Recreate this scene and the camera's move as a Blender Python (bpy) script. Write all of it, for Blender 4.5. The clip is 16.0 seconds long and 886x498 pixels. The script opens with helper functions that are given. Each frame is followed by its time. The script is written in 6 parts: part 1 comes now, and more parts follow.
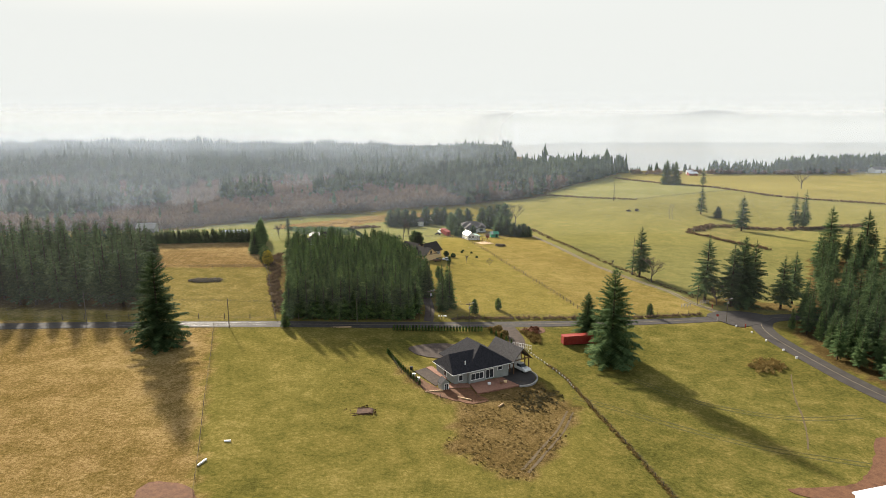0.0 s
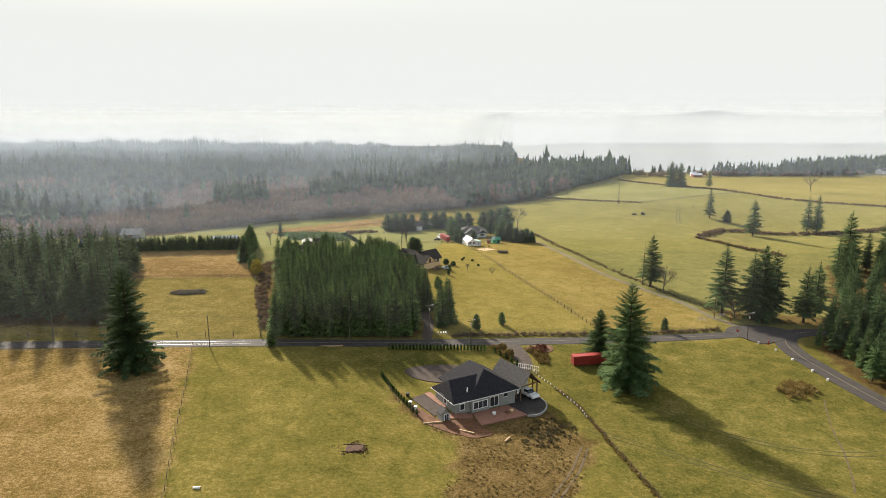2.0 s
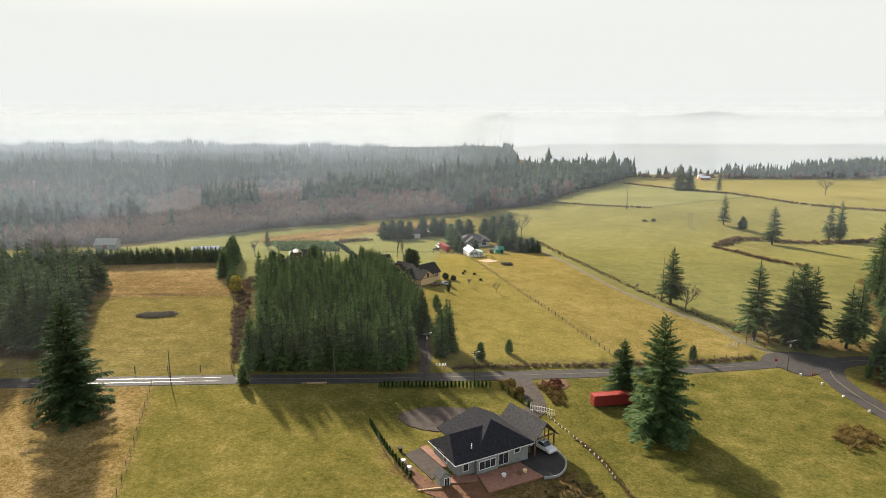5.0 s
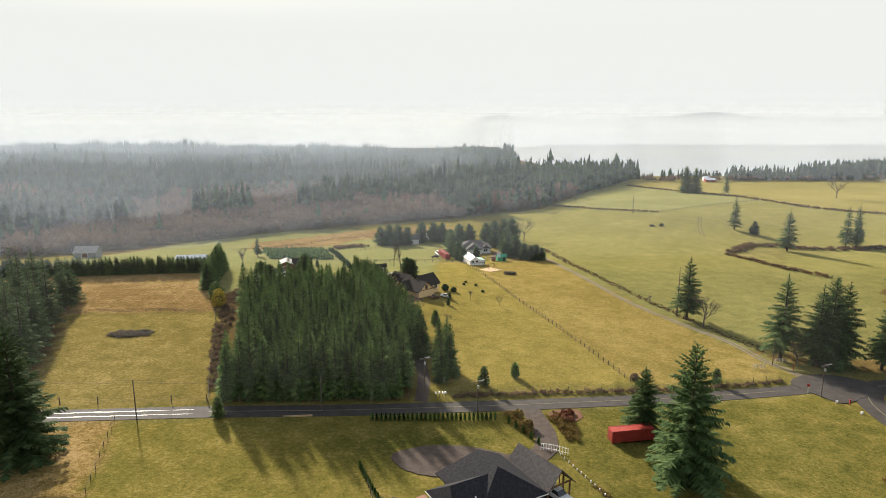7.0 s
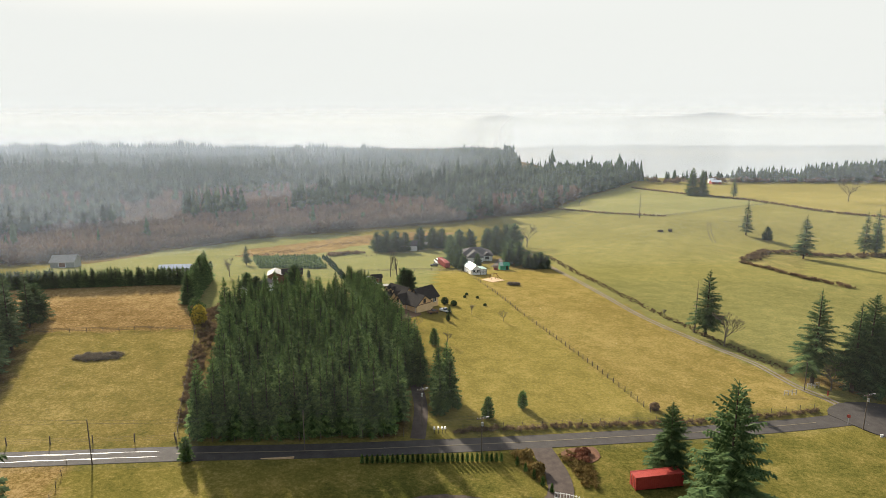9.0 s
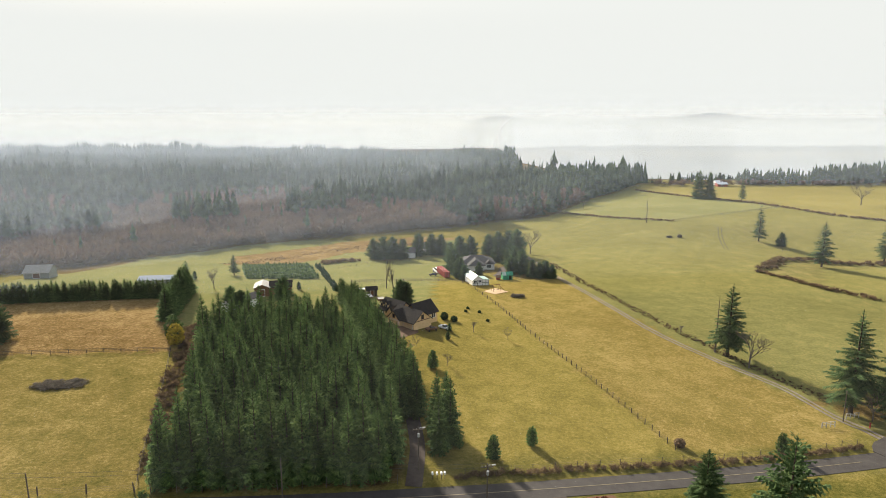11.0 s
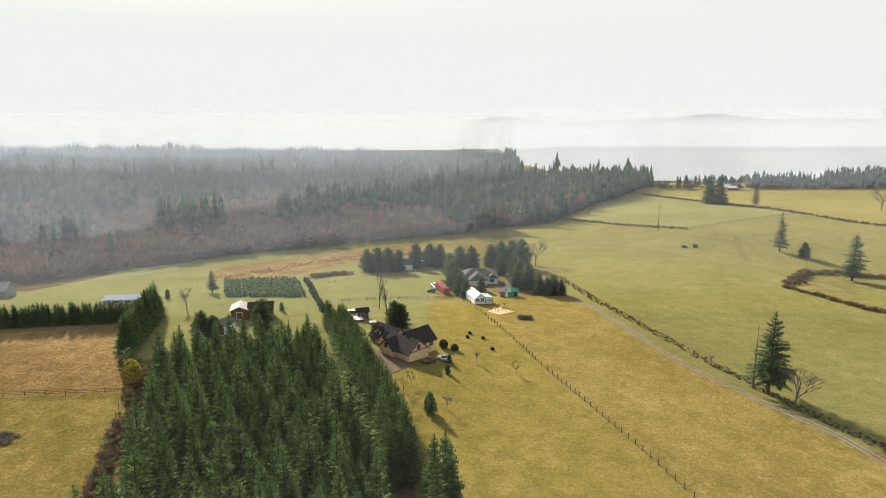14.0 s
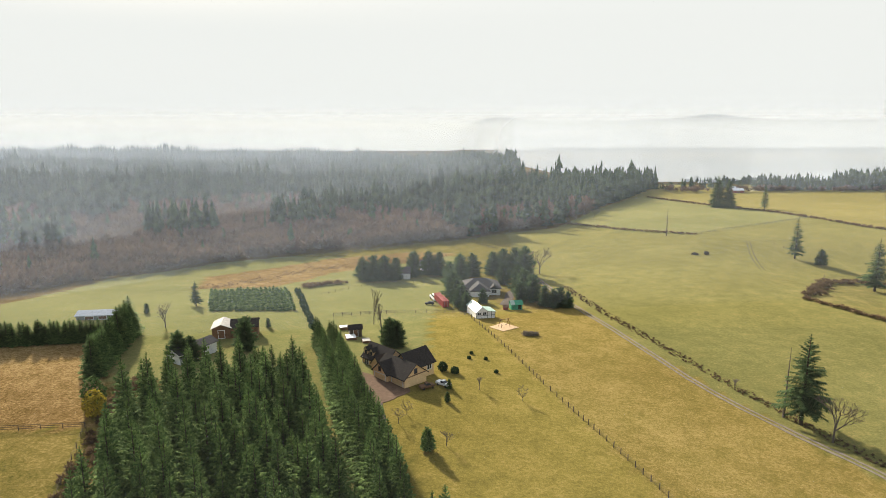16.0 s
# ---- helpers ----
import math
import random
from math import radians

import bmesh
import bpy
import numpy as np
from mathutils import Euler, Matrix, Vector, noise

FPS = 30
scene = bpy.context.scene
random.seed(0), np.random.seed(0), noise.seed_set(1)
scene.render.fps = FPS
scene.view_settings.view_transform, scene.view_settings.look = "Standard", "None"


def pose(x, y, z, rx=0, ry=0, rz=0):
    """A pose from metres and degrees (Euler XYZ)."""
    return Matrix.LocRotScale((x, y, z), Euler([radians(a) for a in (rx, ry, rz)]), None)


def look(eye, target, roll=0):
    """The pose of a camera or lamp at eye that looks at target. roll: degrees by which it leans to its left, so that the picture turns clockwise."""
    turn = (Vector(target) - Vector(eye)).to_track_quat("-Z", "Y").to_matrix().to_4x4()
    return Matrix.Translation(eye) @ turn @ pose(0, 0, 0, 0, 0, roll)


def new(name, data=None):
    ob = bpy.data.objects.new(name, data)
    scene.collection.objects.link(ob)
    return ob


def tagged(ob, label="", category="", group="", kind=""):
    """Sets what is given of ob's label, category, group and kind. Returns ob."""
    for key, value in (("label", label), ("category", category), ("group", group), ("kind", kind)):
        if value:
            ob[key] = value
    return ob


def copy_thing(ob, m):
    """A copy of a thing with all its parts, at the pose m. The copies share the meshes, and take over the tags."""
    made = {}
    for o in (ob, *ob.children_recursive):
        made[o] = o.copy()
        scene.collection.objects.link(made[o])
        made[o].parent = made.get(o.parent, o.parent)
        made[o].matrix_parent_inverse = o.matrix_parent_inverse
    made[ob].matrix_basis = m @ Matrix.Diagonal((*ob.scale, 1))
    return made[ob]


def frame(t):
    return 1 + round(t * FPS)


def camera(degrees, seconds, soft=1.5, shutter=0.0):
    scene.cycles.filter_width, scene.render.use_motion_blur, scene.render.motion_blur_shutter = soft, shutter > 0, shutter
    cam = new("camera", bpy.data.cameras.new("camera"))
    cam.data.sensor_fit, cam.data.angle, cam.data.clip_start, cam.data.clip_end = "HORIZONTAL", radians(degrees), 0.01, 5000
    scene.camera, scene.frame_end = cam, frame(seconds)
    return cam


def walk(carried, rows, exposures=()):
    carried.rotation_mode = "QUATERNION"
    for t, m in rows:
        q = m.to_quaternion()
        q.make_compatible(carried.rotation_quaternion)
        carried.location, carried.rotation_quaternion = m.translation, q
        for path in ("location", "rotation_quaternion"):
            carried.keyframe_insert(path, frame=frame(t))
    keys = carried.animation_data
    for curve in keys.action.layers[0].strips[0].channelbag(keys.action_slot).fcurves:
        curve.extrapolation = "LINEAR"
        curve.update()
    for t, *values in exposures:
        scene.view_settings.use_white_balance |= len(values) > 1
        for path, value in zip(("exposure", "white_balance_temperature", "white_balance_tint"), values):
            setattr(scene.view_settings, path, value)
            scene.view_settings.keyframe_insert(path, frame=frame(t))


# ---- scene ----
# ---- camera ----
cam = camera(70.0, 16.0, soft=0.8)
PATH = [
    (0.0, pose(0.000, 0.000, 62.400, 78.177, 0, 0.197)),
    (0.5, pose(-0.025, 3.727, 62.399, 78.188, 0, 0.184)),
    (1.0, pose(-0.049, 7.493, 62.401, 78.199, 0, 0.172)),
    (1.5, pose(-0.071, 11.294, 62.407, 78.209, 0, 0.160)),
    (2.0, pose(-0.091, 15.129, 62.416, 78.220, 0, 0.147)),
    (2.5, pose(-0.110, 18.995, 62.428, 78.231, 0, 0.135)),
    (3.0, pose(-0.127, 22.891, 62.443, 78.242, 0, 0.123)),
    (3.5, pose(-0.142, 26.813, 62.461, 78.253, 0, 0.111)),
    (4.0, pose(-0.156, 30.759, 62.483, 78.263, 0, 0.098)),
    (4.5, pose(-0.168, 34.727, 62.508, 78.274, 0, 0.086)),
    (5.0, pose(-0.178, 38.715, 62.536, 78.285, 0, 0.074)),
    (5.5, pose(-0.187, 42.720, 62.567, 78.296, 0, 0.061)),
    (6.0, pose(-0.194, 46.741, 62.602, 78.307, 0, 0.049)),
    (6.5, pose(-0.200, 50.774, 62.639, 78.318, 0, 0.037)),
    (7.0, pose(-0.204, 54.817, 62.680, 78.328, 0, 0.025)),
    (7.5, pose(-0.206, 58.868, 62.724, 78.339, 0, 0.012)),
    (8.0, pose(-0.206, 62.925, 62.772, 78.350, 0, 0.000)),
    (8.5, pose(-0.205, 66.986, 62.822, 78.361, 0, -0.012)),
    (9.0, pose(-0.203, 71.047, 62.876, 78.372, 0, -0.025)),
    (9.5, pose(-0.198, 75.108, 62.933, 78.382, 0, -0.037)),
    (10.0, pose(-0.192, 79.164, 62.994, 78.393, 0, -0.049)),
    (10.5, pose(-0.185, 83.215, 63.057, 78.404, 0, -0.061)),
    (11.0, pose(-0.175, 87.258, 63.124, 78.415, 0, -0.074)),
    (11.5, pose(-0.164, 91.290, 63.194, 78.426, 0, -0.086)),
    (12.0, pose(-0.152, 95.309, 63.267, 78.437, 0, -0.098)),
    (12.5, pose(-0.138, 99.313, 63.343, 78.447, 0, -0.111)),
    (13.0, pose(-0.122, 103.300, 63.423, 78.458, 0, -0.123)),
    (13.5, pose(-0.104, 107.266, 63.506, 78.469, 0, -0.135)),
    (14.0, pose(-0.085, 111.211, 63.592, 78.480, 0, -0.147)),
    (14.5, pose(-0.064, 115.130, 63.681, 78.491, 0, -0.160)),
    (15.0, pose(-0.042, 119.024, 63.774, 78.502, 0, -0.172)),
    (15.5, pose(-0.018, 122.888, 63.869, 78.512, 0, -0.184)),
    (16.0, pose(0.008, 126.720, 63.968, 78.523, 0, -0.197)),
]
EXPOSURE = 1.5
walk(cam, PATH, [(0.0, EXPOSURE), (16.0, EXPOSURE)])

# ---- light: low hazy winter sun ahead and to the side ----
SUN_AZ = radians(-28.0)
SUN_EL = radians(24.0)
world = bpy.data.worlds.new("sky")
scene.world = world
world.use_nodes = True
wn, wl = world.node_tree.nodes, world.node_tree.links
wn.clear()
w_out = wn.new("ShaderNodeOutputWorld")
w_bg = wn.new("ShaderNodeBackground")
w_sky = wn.new("ShaderNodeTexSky")
w_sky.sky_type = "NISHITA"
w_sky.sun_disc = False
w_sky.sun_elevation = SUN_EL
w_sky.sun_rotation = SUN_AZ
w_sky.air_density = 1.0
w_sky.dust_density = 4.0
w_sky.ozone_density = 1.0
# haze: whiter and brighter towards the horizon, as in thin winter mist
w_geo = wn.new("ShaderNodeTexCoord")
w_sep = wn.new("ShaderNodeSeparateXYZ")
w_ramp = wn.new("ShaderNodeMapRange")
w_ramp.interpolation_type = "SMOOTHSTEP"
w_ramp.inputs["From Min"].default_value = 0.12
w_ramp.inputs["From Max"].default_value = 0.65
w_ramp.inputs["To Min"].default_value = 1.0
w_ramp.inputs["To Max"].default_value = 0.45
w_mix = wn.new("ShaderNodeMix")
w_mix.data_type = "RGBA"
w_mix.inputs[7].default_value = (3.08, 3.14, 3.02, 1)
wl.new(w_geo.outputs["Generated"], w_sep.inputs[0])
wl.new(w_sep.outputs["Z"], w_ramp.inputs["Value"])
wl.new(w_ramp.outputs["Result"], w_mix.inputs[0])
wl.new(w_sky.outputs["Color"], w_mix.inputs[6])
wl.new(w_mix.outputs[2], w_bg.inputs["Color"])
w_bg.inputs["Strength"].default_value = 0.1
wl.new(w_bg.outputs[0], w_out.inputs[0])

sun_data = bpy.data.lights.new("sun", "SUN")
sun_data.energy = 4.75
sun_data.angle = radians(2.6)
sun_data.color = (1.0, 0.91, 0.76)
sun = new("sun", sun_data)
SUN_DIR = Vector((math.sin(SUN_AZ) * math.cos(SUN_EL), math.cos(SUN_AZ) * math.cos(SUN_EL), math.sin(SUN_EL)))
sun.matrix_world = look(SUN_DIR * 300, (0, 0, 0))


# ---- ground form ----
def sstep(a, b, v):
    u = np.clip((np.asarray(v, float) - a) / (b - a), 0, 1)
    return u * u * (3 - 2 * u)


def height(x, y):
    """Height of the land: a gentle tilt, a swale, and the far drop to the river valley."""
    x, y = np.asarray(x, float), np.asarray(y, float)
    c = sstep(30, 150, x)
    z = -6.82 * np.tanh(x / 110) * (1 - sstep(280, 420, y))
    z = z - 10 * sstep(285, 450, y) * (1 - c)
    z = z - 7 * np.exp(-((x - 205) / 65) ** 2 - ((y - 408) / 55) ** 2)
    z = z - 4 * sstep(550, 670, y) * c
    r = np.hypot(x, y)
    z = z + 4 * np.exp(-((x + 620) / 360) ** 2 - ((y - 1220) / 170) ** 2) * (1 - c)
    z = z + 3 * np.exp(-((x + 60) / 150) ** 2 - ((y - 980) / 140) ** 2) * (1 - c)
    east = sstep(90, 260, x - 0.05 * (y - 700))
    z = z - 110 * ((1 - east) * sstep(1050, 2300, r - 350 * sstep(50, 250, -x)) + east * sstep(740, 1650, y))
    return z


def gz(x, y):
    return float(height(x, y))


# ---- materials ----
def material(name, rough=0.8, metal=0.0):
    m = bpy.data.materials.new(name)
    m.use_nodes = True
    nt = m.node_tree
    b = nt.nodes["Principled BSDF"]
    b.inputs["Roughness"].default_value = rough
    b.inputs["Metallic"].default_value = metal
    b.inputs["Specular IOR Level"].default_value = 0.3
    return m, nt, b


def noise_node(nt, scale, detail=4.0, rough=0.55, coords="world", distortion=0.0):
    n = nt.nodes.new("ShaderNodeTexNoise")
    n.inputs["Scale"].default_value = scale
    n.inputs["Detail"].default_value = detail
    n.inputs["Roughness"].default_value = rough
    n.inputs["Distortion"].default_value = distortion
    if coords == "world":
        g = nt.nodes.new("ShaderNodeNewGeometry")
        nt.links.new(g.outputs["Position"], n.inputs["Vector"])
    else:
        g = nt.nodes.new("ShaderNodeTexCoord")
        nt.links.new(g.outputs["Object"], n.inputs["Vector"])
    return n.outputs["Fac"]


def ramp(nt, fac, stops):
    r = nt.nodes.new("ShaderNodeValToRGB")
    e = r.color_ramp.elements
    while len(e) < len(stops):
        e.new(0.5)
    for el, (pos, col) in zip(e, stops):
        el.position = pos
        el.color = (*col, 1)
    nt.links.new(fac, r.inputs[0])
    return r.outputs[0]


def mix(nt, fac, a, b, mode="MIX"):
    n = nt.nodes.new("ShaderNodeMix")
    n.data_type = "RGBA"
    n.blend_type = mode
    for sock, v in ((n.inputs[0], fac), (n.inputs[6], a), (n.inputs[7], b)):
        if isinstance(v, (int, float)):
            sock.default_value = v
        elif isinstance(v, tuple):
            sock.default_value = (*v, 1)
        else:
            nt.links.new(v, sock)
    return n.outputs[2]


def maprange(nt, v, a, b, c=0.0, d=1.0):
    n = nt.nodes.new("ShaderNodeMapRange")
    nt.links.new(v, n.inputs["Value"])
    for k, val in zip(("From Min", "From Max", "To Min", "To Max"), (a, b, c, d)):
        n.inputs[k].default_value = val
    return n.outputs[0]


def bump(nt, b, fac, strength=0.3, distance=0.1):
    n = nt.nodes.new("ShaderNodeBump")
    n.inputs["Strength"].default_value = strength
    n.inputs["Distance"].default_value = distance
    nt.links.new(fac, n.inputs["Height"])
    nt.links.new(n.outputs[0], b.inputs["Normal"])


def surface(name, dark, light, scale=3.0, rough=0.8, metal=0.0, bump_scale=20.0, bump_strength=0.3, coords="world", island=False, rnd=0.0, spec=0.3):
    """A two-scale weathered surface between two colours."""
    m, nt, b = material(name, rough, metal)
    b.inputs["Specular IOR Level"].default_value = spec
    n1 = noise_node(nt, scale, 5, 0.6, coords)
    n2 = noise_node(nt, bump_scale, 3, 0.6, coords)
    f = mix(nt, 0.4, n1, n2)
    col = ramp(nt, f, [(0.32, dark), (0.68, light)])
    if island or rnd:
        if island:
            src = nt.nodes.new("ShaderNodeNewGeometry").outputs["Random Per Island"]
        else:
            src = nt.nodes.new("ShaderNodeObjectInfo").outputs["Random"]
        v = maprange(nt, src, 0, 1, 1 - (rnd or 0.3), 1 + (rnd or 0.3))
        cc = nt.nodes.new("ShaderNodeCombineColor")
        for k in range(3):
            nt.links.new(v, cc.inputs[k])
        col = mix(nt, 1.0, col, cc.outputs[0], "MULTIPLY")
    nt.links.new(col, b.inputs["Base Color"])
    if bump_strength:
        bump(nt, b, n2, bump_strength, 0.05)
    return m


def foliage(name, dark, light, tip=None, rnd=0.25, scale=0.5, soft=0.38):
    """Needles or leaves: colour by clump and by plant, a little light passing through."""
    m, nt, b = material(name, 0.9)
    b.inputs["Specular IOR Level"].default_value = 0.04
    geo = nt.nodes.new("ShaderNodeNewGeometry")
    oi = nt.nodes.new("ShaderNodeObjectInfo")
    n1 = noise_node(nt, scale, 3, 0.6)
    f = mix(nt, 0.45, n1, geo.outputs["Random Per Island"])
    stops = [(0.25, dark), (0.7, light)]
    if tip:
        stops.append((0.92, tip))
    col = ramp(nt, f, stops)
    v = maprange(nt, oi.outputs["Random"], 0, 1, 1 - rnd, 1 + rnd)
    cc = nt.nodes.new("ShaderNodeCombineColor")
    for k in range(3):
        nt.links.new(v, cc.inputs[k])
    col = mix(nt, 1.0, col, cc.outputs[0], "MULTIPLY")
    nt.links.new(col, b.inputs["Base Color"])
    tr = nt.nodes.new("ShaderNodeBsdfTranslucent")
    nt.links.new(col, tr.inputs["Color"])
    ms = nt.nodes.new("ShaderNodeMixShader")
    ms.inputs[0].default_value = soft
    nt.links.new(b.outputs[0], ms.inputs[1])
    nt.links.new(tr.outputs[0], ms.inputs[2])
    nt.links.new(ms.outputs[0], nt.nodes["Material Output"].inputs[0])
    return m


def grass_material():
    m, nt, b = material("grass", 0.9)
    b.inputs["Specular IOR Level"].default_value = 0.0
    b.inputs["Sheen Weight"].default_value = 0.05
    b.inputs["Sheen Roughness"].default_value = 0.45
    b.inputs["Sheen Tint"].default_value = (0.95, 0.78, 0.28, 1)
    at = nt.nodes.new("ShaderNodeAttribute")
    at.attribute_name = "field"
    sep = nt.nodes.new("ShaderNodeSeparateColor")
    nt.links.new(at.outputs["Color"], sep.inputs[0])
    wide = noise_node(nt, 0.022, 3, 0.5, distortion=0.6)
    mid = noise_node(nt, 0.20, 4, 0.55, distortion=0.4)
    fine = noise_node(nt, 1.3, 5, 0.7, distortion=0.3)
    tuft = noise_node(nt, 3.6, 3, 0.7)
    blend = mix(nt, 0.64, mix(nt, 0.42, wide, mid), mix(nt, 0.5, fine, tuft))
    lush = ramp(nt, blend, [(0.38, (0.026, 0.032, 0.008)), (0.5, (0.058, 0.060, 0.014)), (0.62, (0.104, 0.098, 0.027))])
    gold = ramp(nt, blend, [(0.36, (0.124, 0.099, 0.021)), (0.5, (0.182, 0.143, 0.035)), (0.64, (0.247, 0.193, 0.056))])
    pale = ramp(nt, blend, [(0.36, (0.096, 0.108, 0.040)), (0.5, (0.146, 0.151, 0.060)), (0.64, (0.208, 0.202, 0.090))])
    tan = ramp(nt, blend, [(0.42, (0.066, 0.037, 0.013)), (0.5, (0.160, 0.102, 0.040)), (0.58, (0.285, 0.200, 0.096))])
    soil = ramp(nt, blend, [(0.40, (0.028, 0.018, 0.008)), (0.52, (0.065, 0.042, 0.018)), (0.60, (0.120, 0.085, 0.035))])
    wob = maprange(nt, mix(nt, 0.5, mid, fine), 0.35, 0.65, -0.22, 0.22)

    def mask(sock):
        a = nt.nodes.new("ShaderNodeMath")
        a.operation = "ADD"
        nt.links.new(sock, a.inputs[0])
        nt.links.new(wob, a.inputs[1])
        s = nt.nodes.new("ShaderNodeMath")
        s.operation = "MULTIPLY"
        s.use_clamp = True
        nt.links.new(a.outputs[0], s.inputs[0])
        s.inputs[1].default_value = 1.0
        return s.outputs[0]

    col = mix(nt, mask(sep.outputs[0]), lush, gold)
    col = mix(nt, at.outputs["Alpha"], col, pale)
    col = mix(nt, mask(sep.outputs[1]), col, tan)
    col = mix(nt, maprange(nt, sep.outputs[2], 0.1, 0.9), col, soil)
    nt.links.new(col, b.inputs["Base Color"])
    bump(nt, b, mix(nt, 0.5, fine, tuft), 0.7, 0.35)
    return m


M_GRASS = grass_material()
M_FIR = foliage("fir_needles", (0.036, 0.066, 0.027), (0.095, 0.138, 0.054), (0.165, 0.200, 0.082))
M_PLANT = foliage("plantation_needles", (0.034, 0.068, 0.020), (0.128, 0.188, 0.052), (0.290, 0.352, 0.104), rnd=0.3, soft=0.12)
M_WOODS = foliage("woodland_needles", (0.018, 0.034, 0.018), (0.056, 0.086, 0.040), (0.110, 0.135, 0.060), scale=0.03, soft=0.3)
M_BRUSH = foliage("bare_brush_twigs", (0.070, 0.046, 0.034), (0.130, 0.090, 0.066), (0.200, 0.150, 0.112), scale=0.03, soft=0.3)
M_BRAMBLE = foliage("bramble_stems", (0.090, 0.060, 0.034), (0.175, 0.122, 0.072), (0.26, 0.195, 0.12), scale=0.2, soft=0.35)
M_PILE = foliage("cut_branches", (0.10, 0.085, 0.065), (0.20, 0.17, 0.135), (0.30, 0.26, 0.21), scale=0.3, soft=0.2)
M_YELLOW = foliage("yellow_leaves", (0.20, 0.16, 0.02), (0.46, 0.36, 0.04))
M_SHRUB = foliage("evergreen_shrub", (0.012, 0.030, 0.010), (0.035, 0.065, 0.020))
M_DRYGRASS = foliage("dry_grass", (0.10, 0.068, 0.022), (0.23, 0.165, 0.062), soft=0.2)
M_SCRUB = foliage("dead_scrub", (0.050, 0.044, 0.024), (0.105, 0.088, 0.048), (0.16, 0.13, 0.075), scale=0.4, soft=0.3)
M_BARK = surface("bark", (0.025, 0.018, 0.013), (0.075, 0.055, 0.040), 6, 0.95)
M_GREYBARK = surface("grey_bark", (0.06, 0.05, 0.042), (0.16, 0.135, 0.11), 4, 0.95)
M_ASPHALT = surface("asphalt", (0.034, 0.030, 0.028), (0.064, 0.057, 0.052), 0.5, 0.85, bump_scale=9, spec=0.12)
M_WETROAD = surface("wet_asphalt", (0.035, 0.035, 0.038), (0.065, 0.062, 0.060), 0.4, 0.5, bump_scale=6, bump_strength=0.2, spec=0.5)
M_COURT = surface("brown_gravel", (0.080, 0.050, 0.034), (0.150, 0.100, 0.068), 0.9, 0.95, bump_scale=8, spec=0.05)
M_GRAVEL = surface("gravel", (0.10, 0.082, 0.066), (0.21, 0.18, 0.15), 1.2, 0.95, bump_scale=12, spec=0.05)
M_DRIVE = surface("worn_drive", (0.046, 0.036, 0.031), (0.092, 0.072, 0.060), 0.8, 0.9, bump_scale=8, spec=0.08)
M_DIRT = surface("red_dirt", (0.060, 0.026, 0.012), (0.160, 0.072, 0.034), 0.9, 0.95, bump_scale=5, bump_strength=0.6)
M_PAVER = surface("red_pavers", (0.15, 0.070, 0.045), (0.29, 0.145, 0.095), 1.5, 0.85, bump_scale=10)
M_CONC = surface("concrete", (0.22, 0.21, 0.19), (0.36, 0.345, 0.32), 1.2, 0.85)
M_LINE = surface("road_paint", (0.11, 0.09, 0.055), (0.20, 0.165, 0.10), 2, 0.7)
M_WHITE = surface("white_paint", (0.62, 0.62, 0.60), (0.80, 0.80, 0.78), 1.5, 0.6)
M_SHINGLE = surface("dark_shingles", (0.014, 0.014, 0.017), (0.040, 0.039, 0.043), 2.2, 0.85, bump_scale=7, bump_strength=0.5, spec=0.03)
M_SHINGLE2 = surface("grey_shingles", (0.045, 0.042, 0.042), (0.098, 0.092, 0.090), 2.0, 0.85, bump_scale=7, bump_strength=0.5, spec=0.03)
M_SHINGLE3 = surface("brown_black_shingles", (0.016, 0.014, 0.013), (0.050, 0.044, 0.040), 2.0, 0.85, bump_scale=7, bump_strength=0.5, spec=0.03)
M_GREYWALL = surface("grey_siding", (0.19, 0.20, 0.185), (0.29, 0.30, 0.28), 1.2, 0.8)
M_CREAM = surface("cream_siding", (0.60, 0.41, 0.20), (0.78, 0.57, 0.31), 1.2, 0.8)
M_TRIM = surface("white_trim", (0.60, 0.60, 0.58), (0.78, 0.78, 0.76), 2, 0.6)
M_WOOD = surface("brown_timber", (0.085, 0.045, 0.025), (0.20, 0.11, 0.060), 2.5, 0.8)
M_POST = surface("weathered_post", (0.045, 0.036, 0.028), (0.13, 0.105, 0.080), 5, 0.95)
M_RED = surface("red_painted_steel", (0.20, 0.022, 0.016), (0.34, 0.048, 0.034), 1.2, 0.55)
M_ROOFWHITE = surface("white_metal_roof", (0.60, 0.62, 0.66), (0.78, 0.80, 0.84), 0.6, 0.4)
M_BLUEGREY = surface("blue_grey_metal", (0.19, 0.22, 0.27), (0.28, 0.32, 0.38), 0.8, 0.8, spec=0.05)
M_GREENROOF = surface("pale_green_sheet", (0.22, 0.33, 0.27), (0.36, 0.46, 0.40), 1.0, 0.4)
M_TARP = surface("green_tarp", (0.015, 0.17, 0.085), (0.035, 0.28, 0.15), 1.2, 0.5)
M_BARNRED = surface("barn_red", (0.16, 0.035, 0.025), (0.26, 0.060, 0.040), 1.2, 0.8)
M_RUBBER = surface("black_rubber", (0.012, 0.012, 0.012), (0.030, 0.030, 0.030), 4, 0.85)
M_STEEL = surface("galvanised_steel", (0.32, 0.33, 0.34), (0.48, 0.49, 0.50), 3, 0.45, 0.7)
M_SAND = surface("wood_chips", (0.30, 0.20, 0.11), (0.48, 0.34, 0.20), 2, 0.95)
M_GLASS, _nt, _b = material("window_glass", 0.08)
_b.inputs["Base Color"].default_value = (0.03, 0.035, 0.04, 1)
_b.inputs["Specular IOR Level"].default_value = 0.6
M_WATER, _nt, _b = material("river_water", 0.12)
